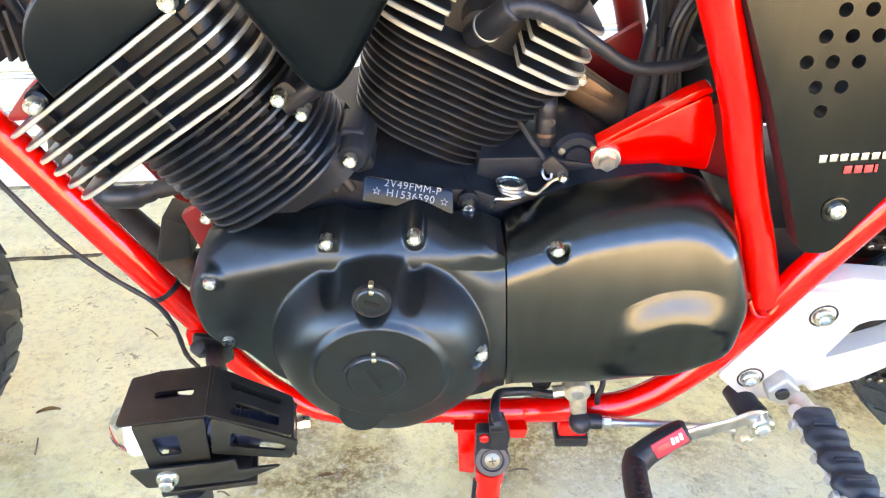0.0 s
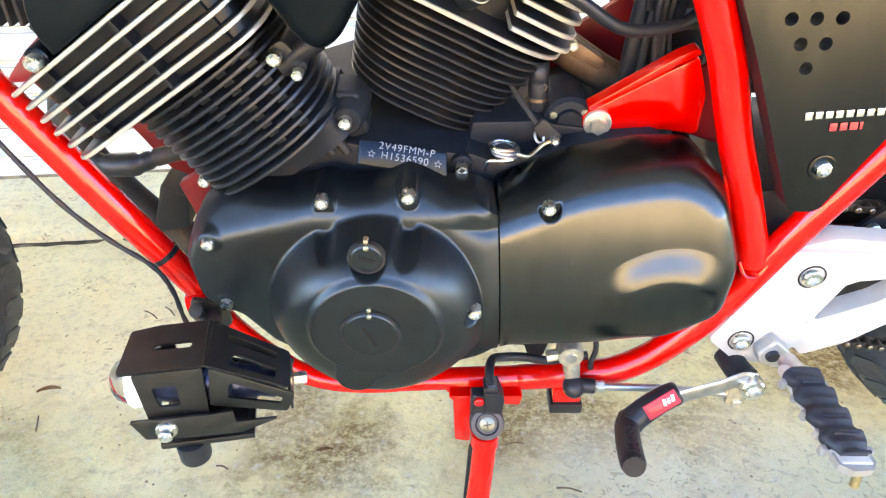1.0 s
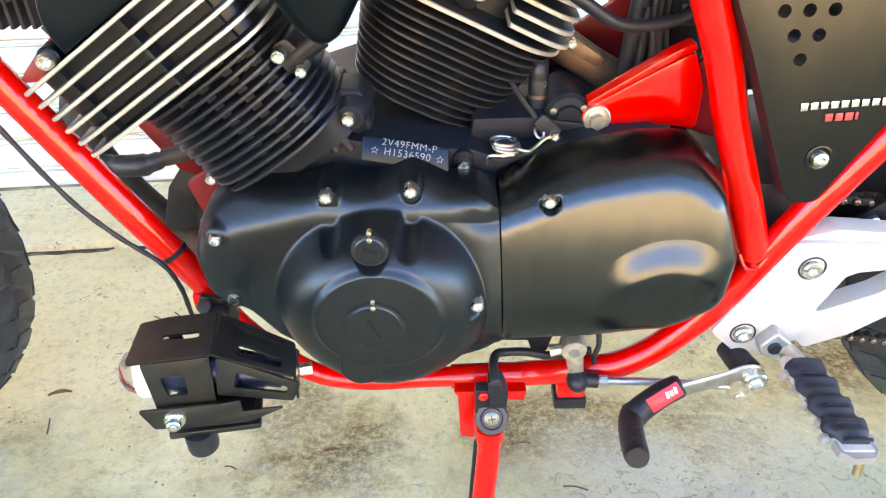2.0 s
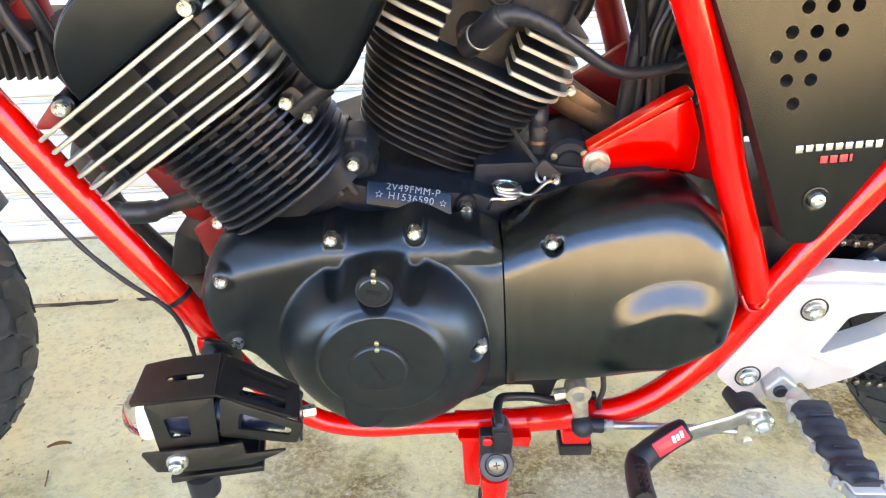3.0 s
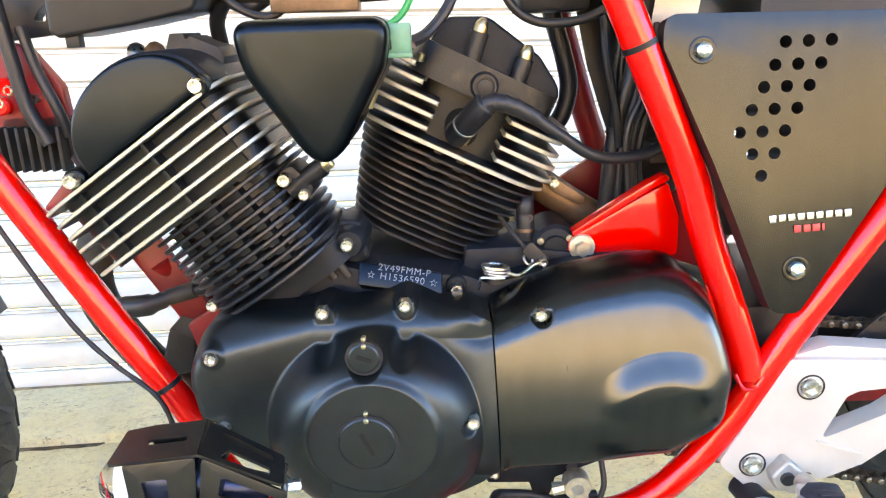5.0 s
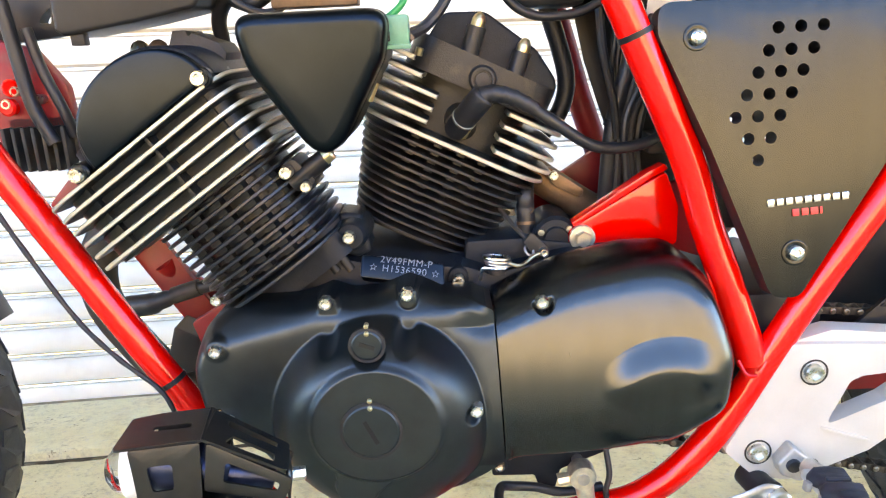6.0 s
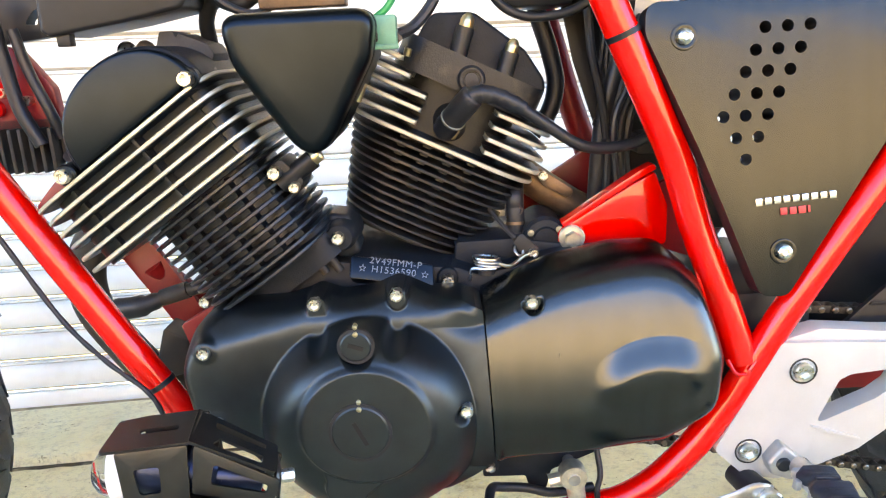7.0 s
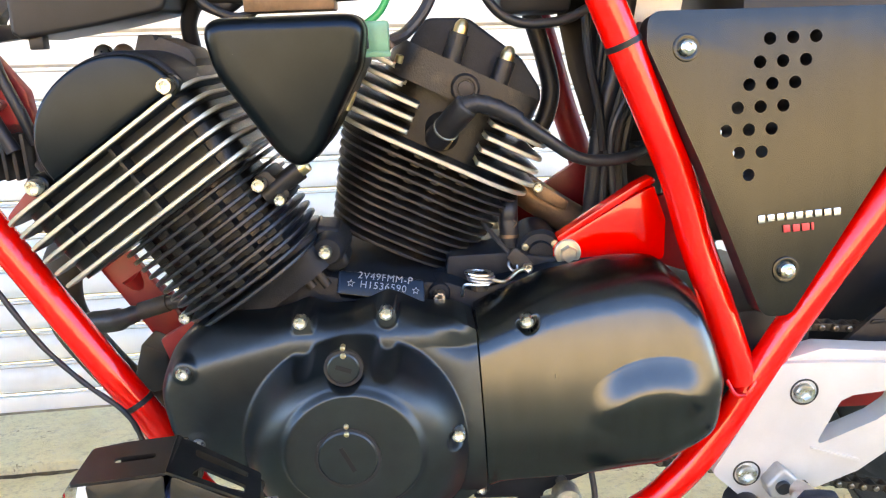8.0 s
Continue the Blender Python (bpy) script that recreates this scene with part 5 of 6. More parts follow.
def side_stand():
    st = part("side_stand", tube([(0.047, -0.17, 0.228), (0.0455, -0.178, 0.18), (0.036, -0.206, 0.1), (0.024, -0.24, 0.046)], lambda t: 0.0128 - 0.001 * t, 20), RED, bike, "red tubular side stand, folded out")
    part("yoke", slab(fillet([(0.031, 0.25, 0.012), (0.063, 0.25, 0.012), (0.0625, 0.214, 0.01), (0.057, 0.196, 0.006), (0.036, 0.196, 0.006), (0.031, 0.214, 0.01)]), -0.174, -0.146, 0.003), RED, st)
    at = (0.047, -0.185, 0.2385)
    part("pivot_cover", lathe([(0.0168, -0.012), (0.0168, -0.001), (0.0155, 0.0012), (0.0115, 0.0012), (0.0105, -0.0004), (0.0098, 0.0004), (0.0005, 0.0006)], 36, m=facing(*at, -32)), SWITCH, st, "round dark grey stand switch")
    part("pivot_screw", lathe([(0.0076, -0.002), (0.0074, 0.0012), (0.005, 0.0026), (0.0005, 0.003)], 24, m=facing(*at, -32)), DULL, st, "crosshead pivot screw")
    for turn in (8, 98):
        part("screw_slot", box(-0.0036, 0.0036, -0.0006, 0.0006, 0.002, 0.0034, m=pose(0, 0, 0, 0, 0, turn)), RUBBER, st, m=facing(*at, -32))
    part("switch_body", slab(fillet([(0.042, 0.286, 0.002), (0.0555, 0.288, 0.002), (0.0625, 0.268, 0.003), (0.061, 0.25, 0.004), (0.045, 0.25, 0.004)]), -0.183, -0.168, 0.002), RUBBER, st, "black plastic switch body")
    part("body_ridge", box(0.0435, 0.056, -0.1845, -0.182, 0.278, 0.281, 0.0008), RUBBER, st)
    part("switch_arm", slab(fillet([(0.031, 0.272, 0.003), (0.045, 0.272, 0.003), (0.047, 0.244, 0.003), (0.031, 0.244, 0.003)]), -0.18, -0.168, 0.002), RUBBER, st)
    part("switch_tab", lathe([(0.0048, -0.003), (0.0048, 0.0015), (0.0038, 0.0025), (0.0005, 0.0026)], 18, m=facing(0.0385, -0.181, 0.266)), RED, st, "small red peg")
    part("cable_boot", tube([(0.0505, -0.18, 0.283), (0.049, -0.172, 0.291)], lambda t: 0.0056 + 0.0006 * math.sin(30 * t), 12, 10), RUBBER, st)
    coil = []
    for i in range(337):
        a = 2 * math.pi * i / 8
        k = i / 336
        coil.append((0.0345 - 0.01 * k + 0.0032 * math.cos(a), -0.166 - 0.046 * k + 0.0032 * math.sin(a), 0.182 - 0.1 * k))
    part("return_spring", tube(coil, 0.0009, 5, straight=True), DARK, st, "dark coiled return spring")
    part("weld_collar", tube([(0.0462, -0.1745, 0.213), (0.0459, -0.1765, 0.2)], lambda t: 0.0142 + 0.0008 * math.sin(9 * t), 20, 6), RED, st)
    part("foot", box(0.004, 0.046, -0.268, -0.226, 0.036, 0.0425, 0.002), RED, st)


side_stand()


def fog_lamp():
    base = pose(-0.179, -0.28, 0.4115, 0, 0, 9) @ Matrix.Diagonal((0.93, 0.93, 0.93, 1))
    # folded guard: hood plate, front cheek, tapering arms
    def piece(name, bm, mat, label=""):
        return part(name, bm, mat, lamp, label)

    hood = slab(fillet([(-0.041, -0.023, 0.003), (0.0215, -0.023, 0.003), (0.024, 0.026, 0.003), (-0.016, 0.026, 0.003), (-0.037, 0.022, 0.003)]), 0.0, 0.0022, 0.0005, holes=(fillet([(-0.018, -0.002, 0.003), (0.01, -0.002, 0.003), (0.01, 0.005, 0.003), (-0.018, 0.005, 0.003)], 4),))
    bmesh.ops.transform(hood, matrix=pose(0, 0, 0.0265) @ Matrix(((1, 0, 0, 0), (0, 0, 1, 0), (0, 1, 0, 0), (0, 0, 0, 1))), verts=hood.verts)
    lamp = part("fog_lamp", hood, CAGE, bike, "small LED fog lamp in a folded black steel guard", base)

    def flat_piece(outline, holes, m, name, mat=CAGE):
        bm = slab(outline, -0.0011, 0.0011, 0.0004, 2, holes)
        bmesh.ops.transform(bm, matrix=m, verts=bm.verts)
        return piece(name, bm, mat)

    cheek = fillet([(-0.021, 0.027, 0.002), (0.0285, 0.027, 0.002), (0.0245, -0.0225, 0.002), (0.0225, -0.0405, 0.002), (-0.0145, -0.0405, 0.002), (-0.0195, -0.022, 0.002)])
    window = fillet([(-0.0105, 0.0125, 0.003), (0.0075, 0.0125, 0.003), (0.0065, -0.0085, 0.003), (-0.0085, -0.0085, 0.003)], 4)
    flat_piece(cheek, (window,), pose(-0.0095, -0.023, 0), "cheek")
    flat_piece(cheek, (window,), pose(0, 0.0245, 0), "cheek")
    armo = fillet([(0.0235, 0.026, 0.003), (0.081, -0.013, 0.004), (0.073, -0.031, 0.003), (0.0175, -0.013, 0.003)])
    armw = fillet([(0.035, 0.0085, 0.003), (0.0715, -0.0155, 0.003), (0.069, -0.0215, 0.002), (0.031, -0.0075, 0.003)], 4)
    flat_piece(armo, (armw,), pose(0, -0.023, 0, 0, 0, 1), "guard_arm")
    flat_piece(armo, (armw,), pose(0, 0.0225, 0, 0, 0, -6), "guard_arm")
    # upper arm plates, sloping down to the back
    upo = fillet([(0.0205, -0.023, 0.001), (0.0205, 0.026, 0.001), (0.088, 0.017, 0.004), (0.088, -0.0215, 0.004)])
    upw = fillet([(0.037, -0.0165, 0.003), (0.077, -0.016, 0.003), (0.077, -0.006, 0.002), (0.043, -0.003, 0.003)], 4)
    upv = fillet([(0.038, 0.0075, 0.002), (0.078, 0.005, 0.002), (0.078, 0.011, 0.002), (0.036, 0.0165, 0.003)], 4)
    flat_piece(upo, (upw, upv), pose(0.0025, 0, 0.0395, 0, 32) @ Matrix(((1, 0, 0, 0), (0, 0, 1, 0), (0, 1, 0, 0), (0, 0, 0, 1))), "guard_top")
    piece("end_plate", box(0.0755, 0.0775, -0.0195, 0.0165, -0.033, -0.011, 0.0005), CAGE)
    # lamp body, cooling rings, white bezel and lens
    turn = pose(0, 0, 0, 0, 90)
    tilted = pose(0, 0, -0.003, 0, 107)
    piece("lamp_body", lathe([(0.0175, -0.034), (0.0185, -0.03), (0.0205, -0.02), (0.0205, 0.0), (0.0195, 0.004), (0.0195, 0.012), (0.0165, 0.014), (0.0165, 0.03), (0.0135, 0.034), (0.0135, 0.052), (0.011, 0.056), (0.011, 0.068), (0.0005, 0.07)], 32, m=tilted), LAMP_BODY, "dark lamp body with the sky's blue in its colour")
    for k in range(3):
        piece("cooling_ring", lathe([(0.0115, 0.036 + 0.006 * k), (0.0148 - 0.001 * k, 0.036 + 0.006 * k), (0.0148 - 0.001 * k, 0.038 + 0.006 * k), (0.0115, 0.038 + 0.006 * k)], 28, m=tilted), LAMP_BODY)
    piece("bezel", lathe([(0.0175, -0.0205), (0.0215, -0.021), (0.0218, -0.0385), (0.0207, -0.0405), (0.0187, -0.0395)], 40, m=turn), WHITE, "white plastic lens bezel")
    piece("reflector", lathe([(0.0005, -0.03), (0.0075, -0.0305), (0.013, -0.033), (0.0186, -0.0385)], 28, m=turn), POLISHED)
    piece("lens", lathe([(0.0188, -0.039), (0.0182, -0.0435), (0.0152, -0.0495), (0.0102, -0.0535), (0.0045, -0.0555), (0.0004, -0.056)], 32, m=turn), glass, "domed clear lens")
    # lower bracket with its bolts
    low = fillet([(-0.029, -0.0165, 0.002), (0.03, -0.0185, 0.002), (0.0465, -0.0175, 0.002), (0.047, -0.03, 0.002), (0.08, -0.031, 0.001), (0.05, -0.0425, 0.004), (0.005, -0.041, 0.002), (-0.021, -0.0375, 0.002)])
    flat_piece(low, (), pose(-0.013, -0.0275, 0), "lower_bracket")
    piece("lower_tray", box(-0.02, 0.042, -0.027, 0.027, -0.0395, -0.037, 0.0008), CAGE)
    piece("tray_bar", box(-0.026, 0.045, -0.028, 0.022, -0.052, -0.0465, 0.0008), CAGE)
    piece("bolt", lathe([(0.0082, -0.001), (0.0082, 0.0012), (0.0076, 0.0022), (0.0056, 0.0022), (0.0054, 0.0075), (0.0045, 0.0085), (0.0028, 0.0085), (0.0026, 0.005), (0.0005, 0.005)], 24, m=facing(-0.017, -0.0292, -0.0285)), ZINC, "bright bolt with a washer")
    piece("mount_post", lathe([(0.0125, 0.0), (0.0125, -0.018), (0.0118, -0.0205), (0.009, -0.0205), (0.0085, -0.0165), (0.0005, -0.0165)], 26, m=pose(-0.005, -0.02, -0.053)), RUBBER, "black hollow rubber bush")
    piece("end_nut", lathe([(0.0052, 0.0), (0.0052, 0.009), (0.0044, 0.01), (0.0005, 0.01)], 12, m=pose(0.0785, 0.008, -0.028, 0, 90), squash=nut_shape), ZINC, "bright end nut")
    # strut to the frame, with its bolt
    part("strut", tube([(-0.168, -0.262, 0.4), (-0.182, -0.21, 0.375), (-0.2, -0.165, 0.355), (-0.212, -0.125, 0.342)], 0.008, 14), CAGE, lamp, m=base.inverted())
    part("strut_plate", slab(fillet([(-0.222, 0.368, 0.004), (-0.19, 0.362, 0.004), (-0.19, 0.338, 0.004), (-0.2, 0.33, 0.004), (-0.225, 0.345, 0.004)]), -0.15, -0.145, 0.001), CAGE, lamp, m=base.inverted())
    part("strut_bolt", lathe([(0.0085, -0.004), (0.0085, 0.0), (0.0065, 0.001), (0.0065, 0.006), (0.0085, 0.0075), (0.0085, 0.014), (0.006, 0.015), (0.0005, 0.015)], 20, m=base.inverted() @ pose(-0.2135, -0.158, 0.358, -60) @ pose(0, 0, 0, 90) @ Matrix.Diagonal((0.75, 0.75, 0.75, 1))), DARK, lamp)


fog_lamp()


# ---- wheels, chain, guard ----
def wheel(name, x, z, label):
    R, w = 0.325, 0.056
    turn = pose(x, 0, z) @ pose(0, 0, 0, 90)
    prof = []
    for i in range(17):
        a = math.pi * (i / 16 - 0.5) * 1.5
        prof.append((R - 0.058 + 0.052 * math.cos(a), w * math.sin(a) if abs(a) < math.pi / 2 else w * math.sin(a)))
    prof += [(0.232, 0.028), (0.232, -0.028)]
    ty = part(name, lathe(prof + prof[:1], 72, m=turn), TYRE, bike, label)
    part("rim", lathe([(0.234, -0.034), (0.238, -0.03), (0.228, 0.0), (0.238, 0.03), (0.234, 0.034), (0.215, 0.026), (0.212, 0.0), (0.215, -0.026), (0.234, -0.034)], 60, m=turn), PLASTIC, ty, "black wheel rim")
    part("hub", lathe([(0.03, -0.06), (0.05, -0.055), (0.045, 0.0), (0.05, 0.055), (0.03, 0.06)], 28, m=turn), PLASTIC, ty)
    for i in range(6):
        a = math.pi * i / 3
        part("spoke", tube([(x + 0.045 * math.cos(a), 0, z + 0.045 * math.sin(a)), (x + 0.216 * math.cos(a), 0, z + 0.216 * math.sin(a))], 0.013, 10, flat=0.6), PLASTIC, ty)
    # tread lugs: a centre row of chevrons and two rows of shoulder lugs
    def lug(outline, y_bend):
        bm = bmesh.new()
        top, bot = [], []
        for u, v in outline:
            a = v / 0.056 * 1.05
            rr = R - 0.058 + 0.053 * math.cos(a)
            yy = 0.056 * math.sin(a)
            ang = u / R
            for ring, dr in ((bot, -0.006), (top, 0.0016)):
                q = rr + dr * math.cos(a)
                ring.append(bm.verts.new((q * math.sin(ang), yy + dr * math.sin(a), q * math.cos(ang))))
        bm.faces.new(top)
        bm.faces.new(bot)
        n = len(top)
        for j in range(n):
            bm.faces.new((bot[j - 1], bot[j], top[j], top[j - 1]))
        return mesh_of("tread_lug", bm, TYRE, 30)

    mid = lug([(-0.023, -0.017), (-0.004, -0.0195), (0.02, 0.0), (0.023, 0.016), (0.004, 0.0195), (-0.019, 0.002)], 0)
    left = lug([(-0.022, -0.023), (0.002, -0.021), (0.023, -0.031), (0.021, -0.05), (-0.004, -0.066), (-0.021, -0.057)], 0)
    right = lug([(-0.022, 0.023), (0.002, 0.021), (0.023, 0.031), (0.021, 0.05), (-0.004, 0.066), (-0.021, 0.057)], 0)
    n = 40
    for i in range(n):
        for k, me in enumerate((mid, left, right)):
            part("tread_lug", me, None, ty, m=pose(x, 0, z, 0, 360 / n * (i + 0.33 * k)))


def running_gear():
    wheel("front_wheel", -0.803, 0.325, "knobbly black front tyre on a black wheel")
    wheel("rear_wheel", 0.768, 0.325, "knobbly black rear tyre on a black wheel")
    # front mudguard, its rear end hanging over the tyre
    bm = bmesh.new()
    rows = []
    for i in range(28):
        a = radians(16 + 130 * i / 27)
        rows.append([bm.verts.new((-0.803 + (0.338 - 0.012 * abs(v) ** 2 + t) * math.cos(a), 0.05 * v, 0.325 + (0.338 - 0.022 * v * v + t) * math.sin(a))) for v, t in ((-1, 0), (-0.8, 0), (-0.4, 0), (0, 0), (0.4, 0), (0.8, 0), (1, 0), (1, -0.004), (0.8, -0.004), (0.4, -0.004), (0, -0.004), (-0.4, -0.004), (-0.8, -0.004), (-1, -0.004))])
    for a, b in zip(rows, rows[1:]):
        for j in range(14):
            bm.faces.new((a[j - 1], a[j], b[j], b[j - 1]))
    bm.faces.new(rows[0])
    bm.faces.new(rows[-1])
    part("front_mudguard", bm, PLASTIC, bike, "black plastic front mudguard", angle=50)
    # drive chain: rollers and side plates, link by link
    ch = part("drive_chain", lathe([(0.0, -0.004), (0.03, -0.004), (0.03, 0.004), (0.0005, 0.004)], 20, m=facing(0.205, -0.09, 0.4)), CHAIN, bike, "dull oily drive chain")
    link = bmesh.new()
    pl = fillet([(-0.0095, 0.0042, 0.003), (0.0, 0.0032, 0.002), (0.0095, 0.0042, 0.003), (0.0095, -0.0042, 0.003), (0.0, -0.0032, 0.002), (-0.0095, -0.0042, 0.003)], 3)
    for y in (-0.0062, 0.0045):
        b2 = slab(pl, y, y + 0.0017)
        tmp = bpy.data.meshes.new("tmp")
        b2.to_mesh(tmp)
        b2.free()
        link.from_mesh(tmp)
        bpy.data.meshes.remove(tmp)
    for x in (-0.00635, 0.00635):
        lathe([(0.0022, -0.0075), (0.0022, -0.006)], 10, m=pose(x, 0, 0, -90) @ pose(0, 0, 0), bm=link)
        lathe([(0.0039, -0.0045), (0.0039, 0.0045)], 12, m=pose(x, 0, 0, -90), bm=link)
    link_mesh = mesh_of("chain_link", link, CHAIN)
    pin = mesh_of("chain_pin", lathe([(0.0028, 0.0), (0.0028, 0.0014), (0.0018, 0.0022), (0.0003, 0.0022)], 10), ROLLER)
    for (x0, z0), (x1, z1) in (((0.2, 0.4435), (0.77, 0.405)), ((0.2, 0.3), (0.77, 0.205))):
        length = math.hypot(x1 - x0, z1 - z0)
        tilt = -math.degrees(math.atan2(z1 - z0, x1 - x0))
        k = int(length / 0.0127)
        for i in range(k):
            f = (i + 0.5) / k
            px, pz = x0 + (x1 - x0) * f, z0 + (z1 - z0) * f - 0.006 * math.sin(math.pi * f)
            part("chain_link", link_mesh, None, ch, m=pose(px, -0.09 + (0.0018 if i % 2 else 0), pz, 0, tilt))
            part("chain_pin", pin, None, ch, m=facing(px + 0.00635, -0.0975, pz))
    gd = part("chain_guard", slab(fillet([(0.369, 0.396, 0.003), (0.376, 0.404, 0.003), (0.416, 0.443, 0.003), (0.45, 0.475, 0.004), (0.6, 0.486, 0.02), (0.62, 0.406, 0.01), (0.425, 0.398, 0.01)]), -0.103, -0.098, 0.002), PLASTIC, bike, "black plastic chain guard")
    part("guard_crease", slab(fillet([(0.408, 0.4325, 0.001), (0.6, 0.4345, 0.001), (0.6, 0.4365, 0.001), (0.411, 0.436, 0.001)]), -0.1048, -0.102, 0.0005), PLASTIC, gd)
    bolt(DOME_BOLT, 0.397, -0.1045, 0.41, gd, "chrome dome bolt")
    # made-up black box, added so the space behind the chain stays dark
    part("chain_filler", box(0.375, 0.62, -0.05, 0.07, 0.36, 0.6, 0.02, seg=3), PLASTIC, bike, "black filler box behind the chain")
    part("swingarm", box(0.24, 0.78, -0.082, -0.055, 0.335, 0.385, 0.006), RED_DUSTY_SHADED, bike, "red box-section swingarm")
    part("pivot_block", box(0.25, 0.36, -0.1, 0.1, 0.34, 0.45, 0.01), PLASTIC, bike, "dark swingarm pivot housing")


running_gear()


def front_fittings():
    # exhaust pipe sweeping down in front of the engine
    part("front_exhaust", tube([(-0.262, -0.02, 0.555), (-0.315, -0.01, 0.532), (-0.352, 0.0, 0.492), (-0.3585, 0.0, 0.445), (-0.338, 0.0, 0.4), (-0.29, 0.0, 0.34), (-0.2, 0.01, 0.27), (-0.05, 0.03, 0.235), (0.2, 0.06, 0.235)], 0.0195, 18), DARK, bike, "brown-black front exhaust pipe")
    hose = part("oil_hose", tube([(-0.33, -0.03, 0.442), (-0.31, -0.045, 0.446), (-0.282, -0.05, 0.45), (-0.255, -0.05, 0.459), (-0.225, -0.05, 0.466), (-0.19, -0.05, 0.47)], lambda t: 0.0088 + 0.0022 * (0.18 < t < 0.42) - 0.002 * (t > 0.5), 14, 6), RUBBER, bike, "black hose with a worn joint")
    part("hose_joint", tube([(-0.262, -0.05, 0.457), (-0.235, -0.05, 0.4645)], 0.0085, 12), DARK, hose)
    part("regulator", slab(fillet([(-0.271, 0.42, 0.003), (-0.247, 0.408, 0.003), (-0.252, 0.37, 0.004), (-0.29, 0.362, 0.004)]), -0.04, -0.005, 0.002), PLASTIC, bike, "dark sheet metal guard behind the down tube")
    part("engine_plate", slab(fillet([(-0.25, 0.425, 0.004), (-0.205, 0.45, 0.004), (-0.19, 0.38, 0.004), (-0.235, 0.37, 0.004)]), -0.045, -0.035, 0.001), RED_DUSTY_SHADED, bike, "dusty red lower engine plate, darkened for shade")
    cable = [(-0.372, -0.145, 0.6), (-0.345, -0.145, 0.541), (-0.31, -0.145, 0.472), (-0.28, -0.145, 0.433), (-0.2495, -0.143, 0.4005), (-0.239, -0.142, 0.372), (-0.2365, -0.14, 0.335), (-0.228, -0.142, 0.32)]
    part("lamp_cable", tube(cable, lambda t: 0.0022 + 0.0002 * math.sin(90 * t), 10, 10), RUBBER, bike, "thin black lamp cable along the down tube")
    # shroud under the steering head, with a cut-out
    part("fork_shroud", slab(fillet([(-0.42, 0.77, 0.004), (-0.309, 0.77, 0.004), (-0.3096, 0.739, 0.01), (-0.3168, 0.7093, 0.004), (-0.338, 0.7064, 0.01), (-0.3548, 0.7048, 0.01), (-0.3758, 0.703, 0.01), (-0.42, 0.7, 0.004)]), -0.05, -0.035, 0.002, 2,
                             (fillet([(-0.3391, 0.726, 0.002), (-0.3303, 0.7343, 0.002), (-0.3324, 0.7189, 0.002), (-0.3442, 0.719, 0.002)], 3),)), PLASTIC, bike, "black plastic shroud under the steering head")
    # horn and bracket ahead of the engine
    horn = part("horn_bracket", slab(fillet([(-0.4, 0.712, 0.005), (-0.348, 0.698, 0.01), (-0.324, 0.664, 0.01), (-0.322, 0.632, 0.01), (-0.345, 0.612, 0.01), (-0.395, 0.606, 0.005)]), -0.06, -0.05, 0.002), RED_DUSTY_SHADED, bike, "red bracket with small bolts ahead of the engine")
    for x, z in ((-0.378, 0.651), (-0.368, 0.662), (-0.347, 0.654)):
        bolt(CAP_BOLT, x, -0.064, z, horn, size=0.9)
    for x, z in ((-0.372, 0.648), (-0.366, 0.665)):
        part("red_nut", lathe([(0.008, -0.004), (0.008, 0.004), (0.006, 0.006), (0.0005, 0.006)], 14, m=facing(x - 0.006, -0.062, z)), RED, horn)
    part("horn_lead", tube([(-0.36, -0.075, 0.74), (-0.356, -0.075, 0.7), (-0.35, -0.075, 0.65), (-0.336, -0.075, 0.615)], 0.0062, 12), RUBBER, horn)
    part("horn_lead", tube([(-0.345, -0.07, 0.715), (-0.338, -0.07, 0.68), (-0.326, -0.07, 0.645), (-0.322, -0.065, 0.62)], 0.0048, 12), RUBBER, horn)
    rect = part("rectifier", box(-0.386, -0.322, -0.06, -0.02, 0.596, 0.64, 0.003), DARK, bike, "finned grey-black rectifier")
    for i in range(7):
        part("rectifier_fin", box(-0.384 + 0.009 * i, -0.3805 + 0.009 * i, -0.075, -0.058, 0.59, 0.63, 0.0008), DARK, rect)
    # lower edge of the tank with its bracket
    tank = part("tank_edge", slab(fillet([(-0.2905, 0.709, 0.004), (-0.284, 0.7045, 0.004), (-0.225, 0.7125, 0.02), (-0.176, 0.7215, 0.01), (-0.15, 0.78, 0.02), (-0.2885, 0.78, 0.02)]), -0.13, -0.062, 0.012, 4), PLASTIC, bike, "black lower edge of the fuel tank")
    part("tank_lug", box(-0.281, -0.27, -0.125, -0.115, 0.697, 0.707, 0.001), PLASTIC, tank)
    part("fuel_hose", tube([(-0.178, -0.06, 0.695), (-0.176, -0.07, 0.715), (-0.163, -0.08, 0.73), (-0.14, -0.09, 0.725), (-0.11, -0.09, 0.745)], 0.0068, 12), RUBBER, bike, "black hose under the tank")
    part("looped_wire", tube([(-0.165, -0.1, 0.745), (-0.15, -0.105, 0.725), (-0.125, -0.1, 0.716), (-0.1, -0.1, 0.73)], 0.0035, 10), RUBBER, bike, "black looped wire under the tank")


front_fittings()


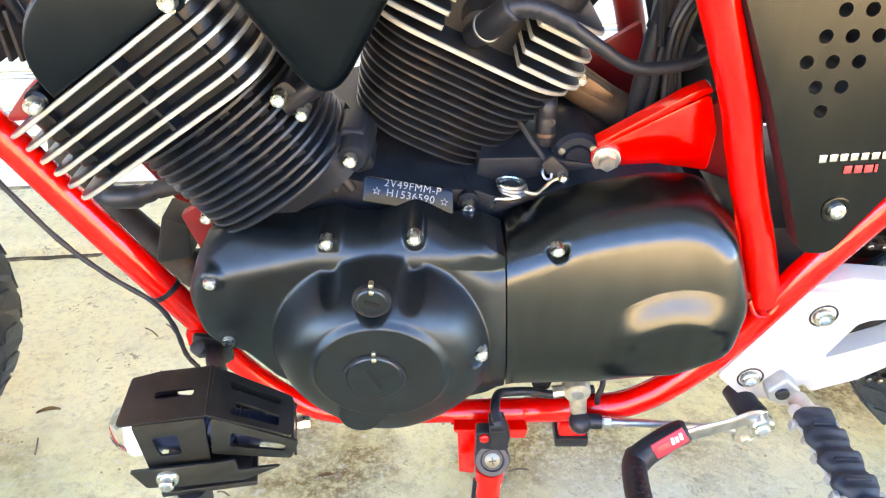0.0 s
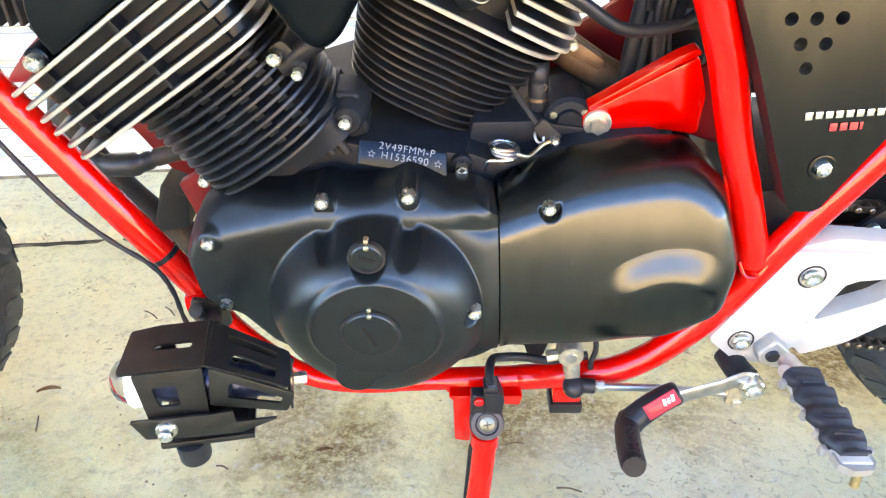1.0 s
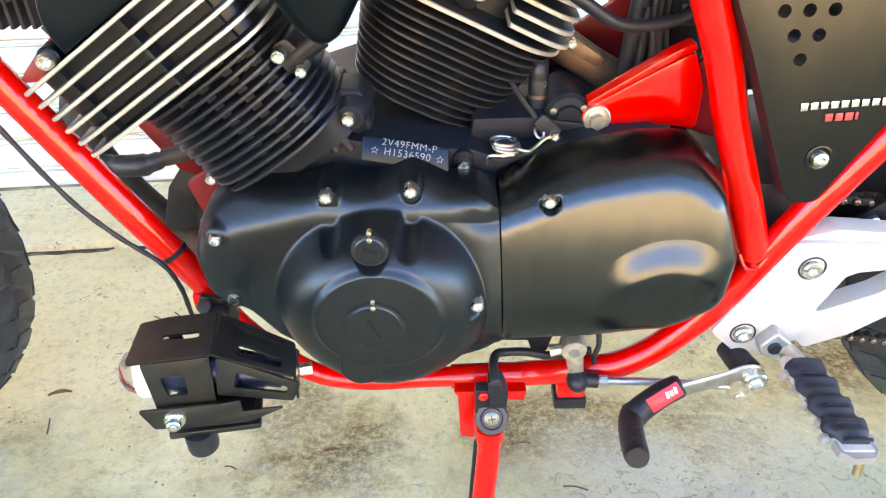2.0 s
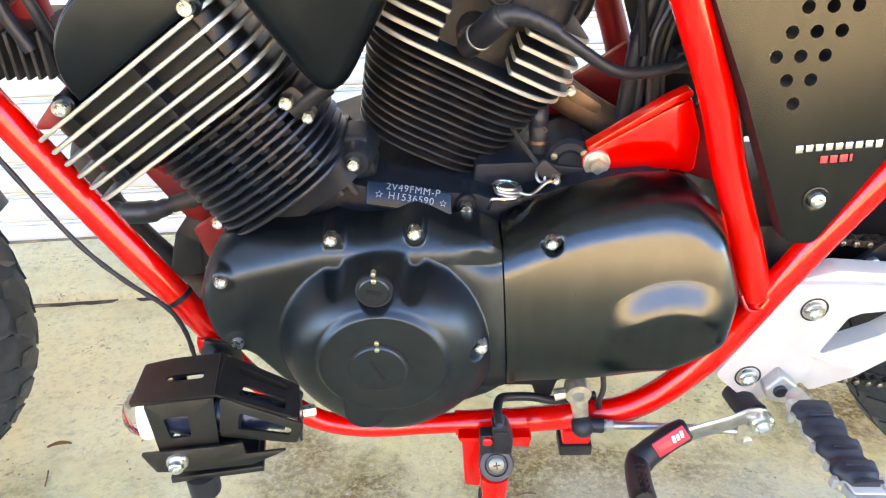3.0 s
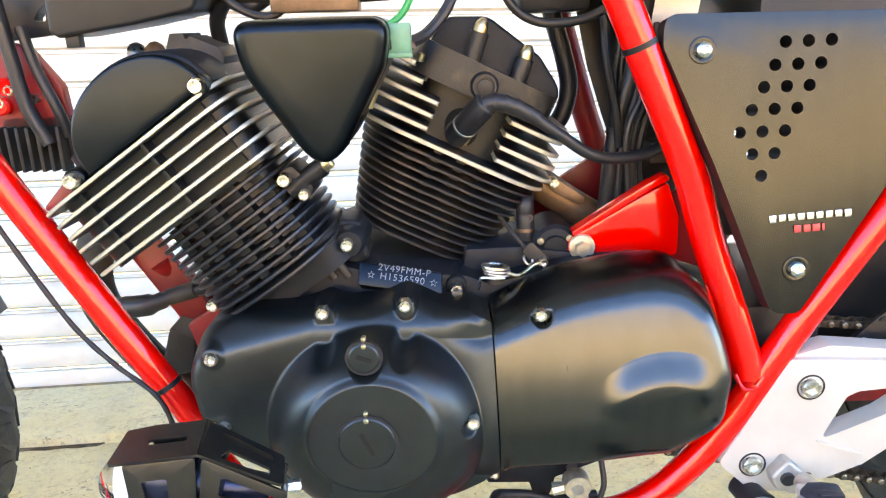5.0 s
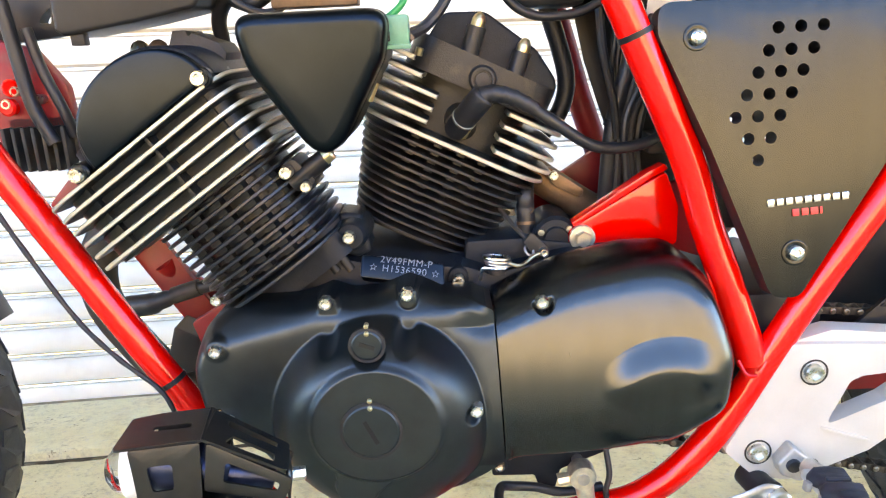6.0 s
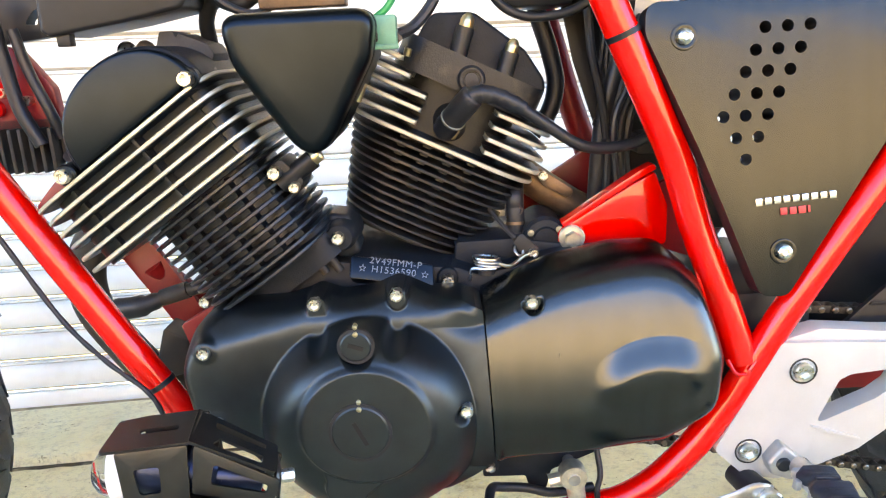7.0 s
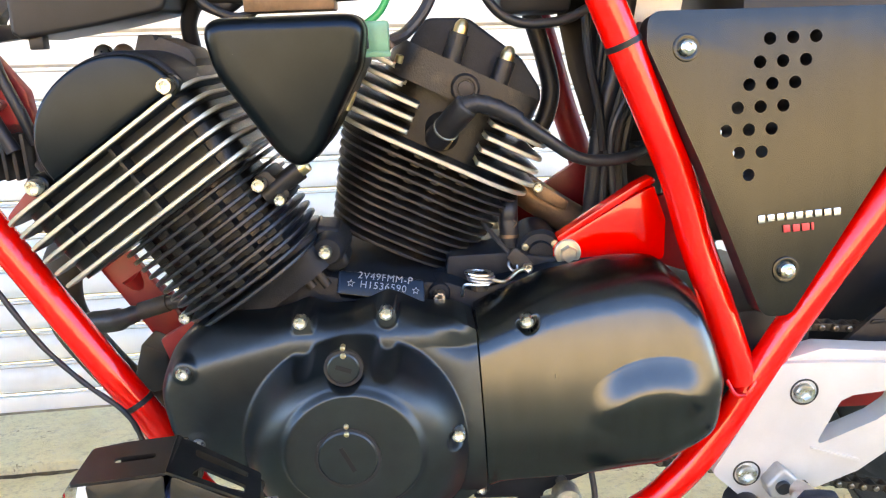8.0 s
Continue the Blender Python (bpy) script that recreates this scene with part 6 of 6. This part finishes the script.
def rear_fittings():
    # loom and hoses between rear cylinder and seat tube
    loom = part("wiring_loom", tube([(0.17, -0.02, 0.48), (0.1715, -0.025, 0.53), (0.174, -0.03, 0.58), (0.18, -0.03, 0.62), (0.192, -0.03, 0.665), (0.205, -0.03, 0.74)], 0.0085, 12), RUBBER, bike, "dusty black wiring loom behind the rear cylinder")
    part("wire", tube([(0.182, -0.03, 0.5), (0.181, -0.035, 0.56), (0.187, -0.035, 0.61), (0.21, -0.035, 0.66), (0.225, -0.03, 0.7)], 0.0045, 10), RUBBER, loom)
    part("wire", tube([(0.162, -0.03, 0.71), (0.165, -0.035, 0.67), (0.173, -0.04, 0.63), (0.1785, -0.04, 0.59)], 0.0042, 10), PLASTIC, loom)
    part("wire", tube([(0.2, -0.03, 0.52), (0.19, -0.035, 0.58), (0.192, -0.035, 0.63), (0.215, -0.03, 0.69)], 0.0042, 10), DARK, loom)
    part("loom_tie", tube([(0.1765, -0.031, 0.6), (0.178, -0.031, 0.606)], 0.0105, 12), PLASTIC, loom)
    part("breather_pipe", tube([(0.118, 0.05, 0.75), (0.127, 0.05, 0.71), (0.138, 0.05, 0.675), (0.145, 0.05, 0.64), (0.138, 0.05, 0.61), (0.12, 0.05, 0.588)], 0.0095, 14), RUBBER, bike, "black breather pipe behind the rear cylinder")
    part("overhead_cable", tube([(0.06, -0.05, 0.76), (0.075, -0.05, 0.722), (0.1, -0.05, 0.705), (0.135, -0.05, 0.705), (0.16, -0.05, 0.715), (0.19, -0.05, 0.735)], 0.0042, 12), RUBBER, bike, "black cable looping under the seat")
    part("relay_box", box(0.085, 0.15, -0.03, 0.04, 0.713, 0.76, 0.006), PLASTIC, bike, "black box under the seat")
    # made-up black box and backing sheet, added to darken the gaps between wires
    part("tube_filler", box(0.19, 0.246, -0.015, 0.055, 0.51, 0.745, 0.012), PLASTIC, bike, "black filler box behind the seat tube")
    part("dark_backing", slab(fillet([(0.2, 0.52, 0.004), (0.235, 0.51, 0.004), (0.235, 0.745, 0.004), (0.145, 0.745, 0.004), (0.164, 0.66, 0.01), (0.18, 0.612, 0.01), (0.195, 0.57, 0.01)]), 0.052, 0.055, 0.0008), PLASTIC, bike, "black backing sheet added behind the wiring")
    rnd = random.Random(11)
    for i in range(7):
        x0, x1, x2 = 0.17 + 0.008 * i, 0.178 + 0.004 * i + rnd.uniform(-0.006, 0.006), 0.175 + 0.009 * i + rnd.uniform(-0.012, 0.012)
        y = -0.04 + rnd.uniform(-0.012, 0.02)
        part("wire", tube([(x0, y, 0.5 + rnd.uniform(-0.02, 0.02)), (x1, y - 0.004, 0.56), (x1 + rnd.uniform(-0.004, 0.004), y - 0.006, 0.61), (x2, y, 0.66), (x2 + 0.012 + rnd.uniform(-0.01, 0.01), y, 0.74)], rnd.uniform(0.0022, 0.0045), 8), (RUBBER, DARK, PLASTIC)[i % 3], loom)
    part("relay_clip", box(0.205, 0.228, -0.05, -0.02, 0.575, 0.595, 0.003), DARK, loom)
    part("reservoir", tube([(0.205, -0.04, 0.72), (0.24, -0.05, 0.715)], 0.022, 18), WHITE, bike, "pale plastic reservoir under the seat")
    part("seat_edge", box(0.15, 0.5, -0.12, 0.12, 0.73, 0.79, 0.015, seg=3), PLASTIC, bike, "black underside of the seat")


rear_fittings()


# ---- litter on the ground ----
def litter():
    bm = bmesh.new()
    rows = []
    for i in range(11):
        u = i / 10
        w = 0.0065 * max(0.0, math.sin(math.pi * u)) ** 0.8 + 0.0004
        rows.append([bm.verts.new(((u - 0.5) * 0.045, w * v, 0.002 + 0.004 * abs(v) + 0.004 * math.sin(3 * u))) for v in (-1, 0, 1)])
    for a, b in zip(rows, rows[1:]):
        for j in range(2):
            bm.faces.new((a[j], a[j + 1], b[j + 1], b[j]))
    bmesh.ops.solidify(bm, geom=list(bm.faces), thickness=0.0005)
    leaf = mesh_of("dry_leaf", bm, LEAF, 60)
    for x, y, a, s in ((-0.577, 0.815, 15, 0.75), (-0.152, 0.69, 5, 0.5), (0.35, 0.95, 70, 0.4)):
        ob = new("dry_leaf", leaf)
        ob.matrix_world = pose(x, y, 0.0, 0, 0, a) @ Matrix.Diagonal((s, s, s, 1))
        tagged(ob, "small curled dry brown leaf on the concrete", "leaf", "litter on the ground")
    rnd = random.Random(5)
    for i, (x, y) in enumerate(((-0.56, 0.745), (-0.5, 1.02), (-0.47, 1.03), (0.1, 0.7), (0.16, 0.62), (-0.28, 0.66))):
        a = rnd.uniform(0, 3.1)
        d = Vector((math.cos(a), math.sin(a), 0)) * rnd.uniform(0.008, 0.02)
        p = Vector((x, y, 0.0012))
        tw = new("twig", mesh_of("twig", tube([p - d, p + Vector((0, 0.002, 0.001)), p + d], 0.0011, 6, 3), TWIG))
        tagged(tw, "thin dry twig on the concrete", "twig", "litter on the ground")
    # grit: small stones scattered on the yard
    bm = bmesh.new()
    for i in range(260):
        x, y = rnd.uniform(-1.2, 0.8), rnd.uniform(0.35, 1.25)
        r = rnd.uniform(0.0008, 0.0022)
        ret = bmesh.ops.create_icosphere(bm, subdivisions=1, radius=r)
        bmesh.ops.transform(bm, matrix=Matrix.Translation((x, y, r * 0.3)) @ Matrix.Diagonal((1, rnd.uniform(0.6, 1.3), 0.6, 1)), verts=ret["verts"])
    g = new("grit", mesh_of("grit", bm, GRIT, 60))
    tagged(g, "fine sandy grit scattered on the concrete", "grit", kind="stuff")


litter()
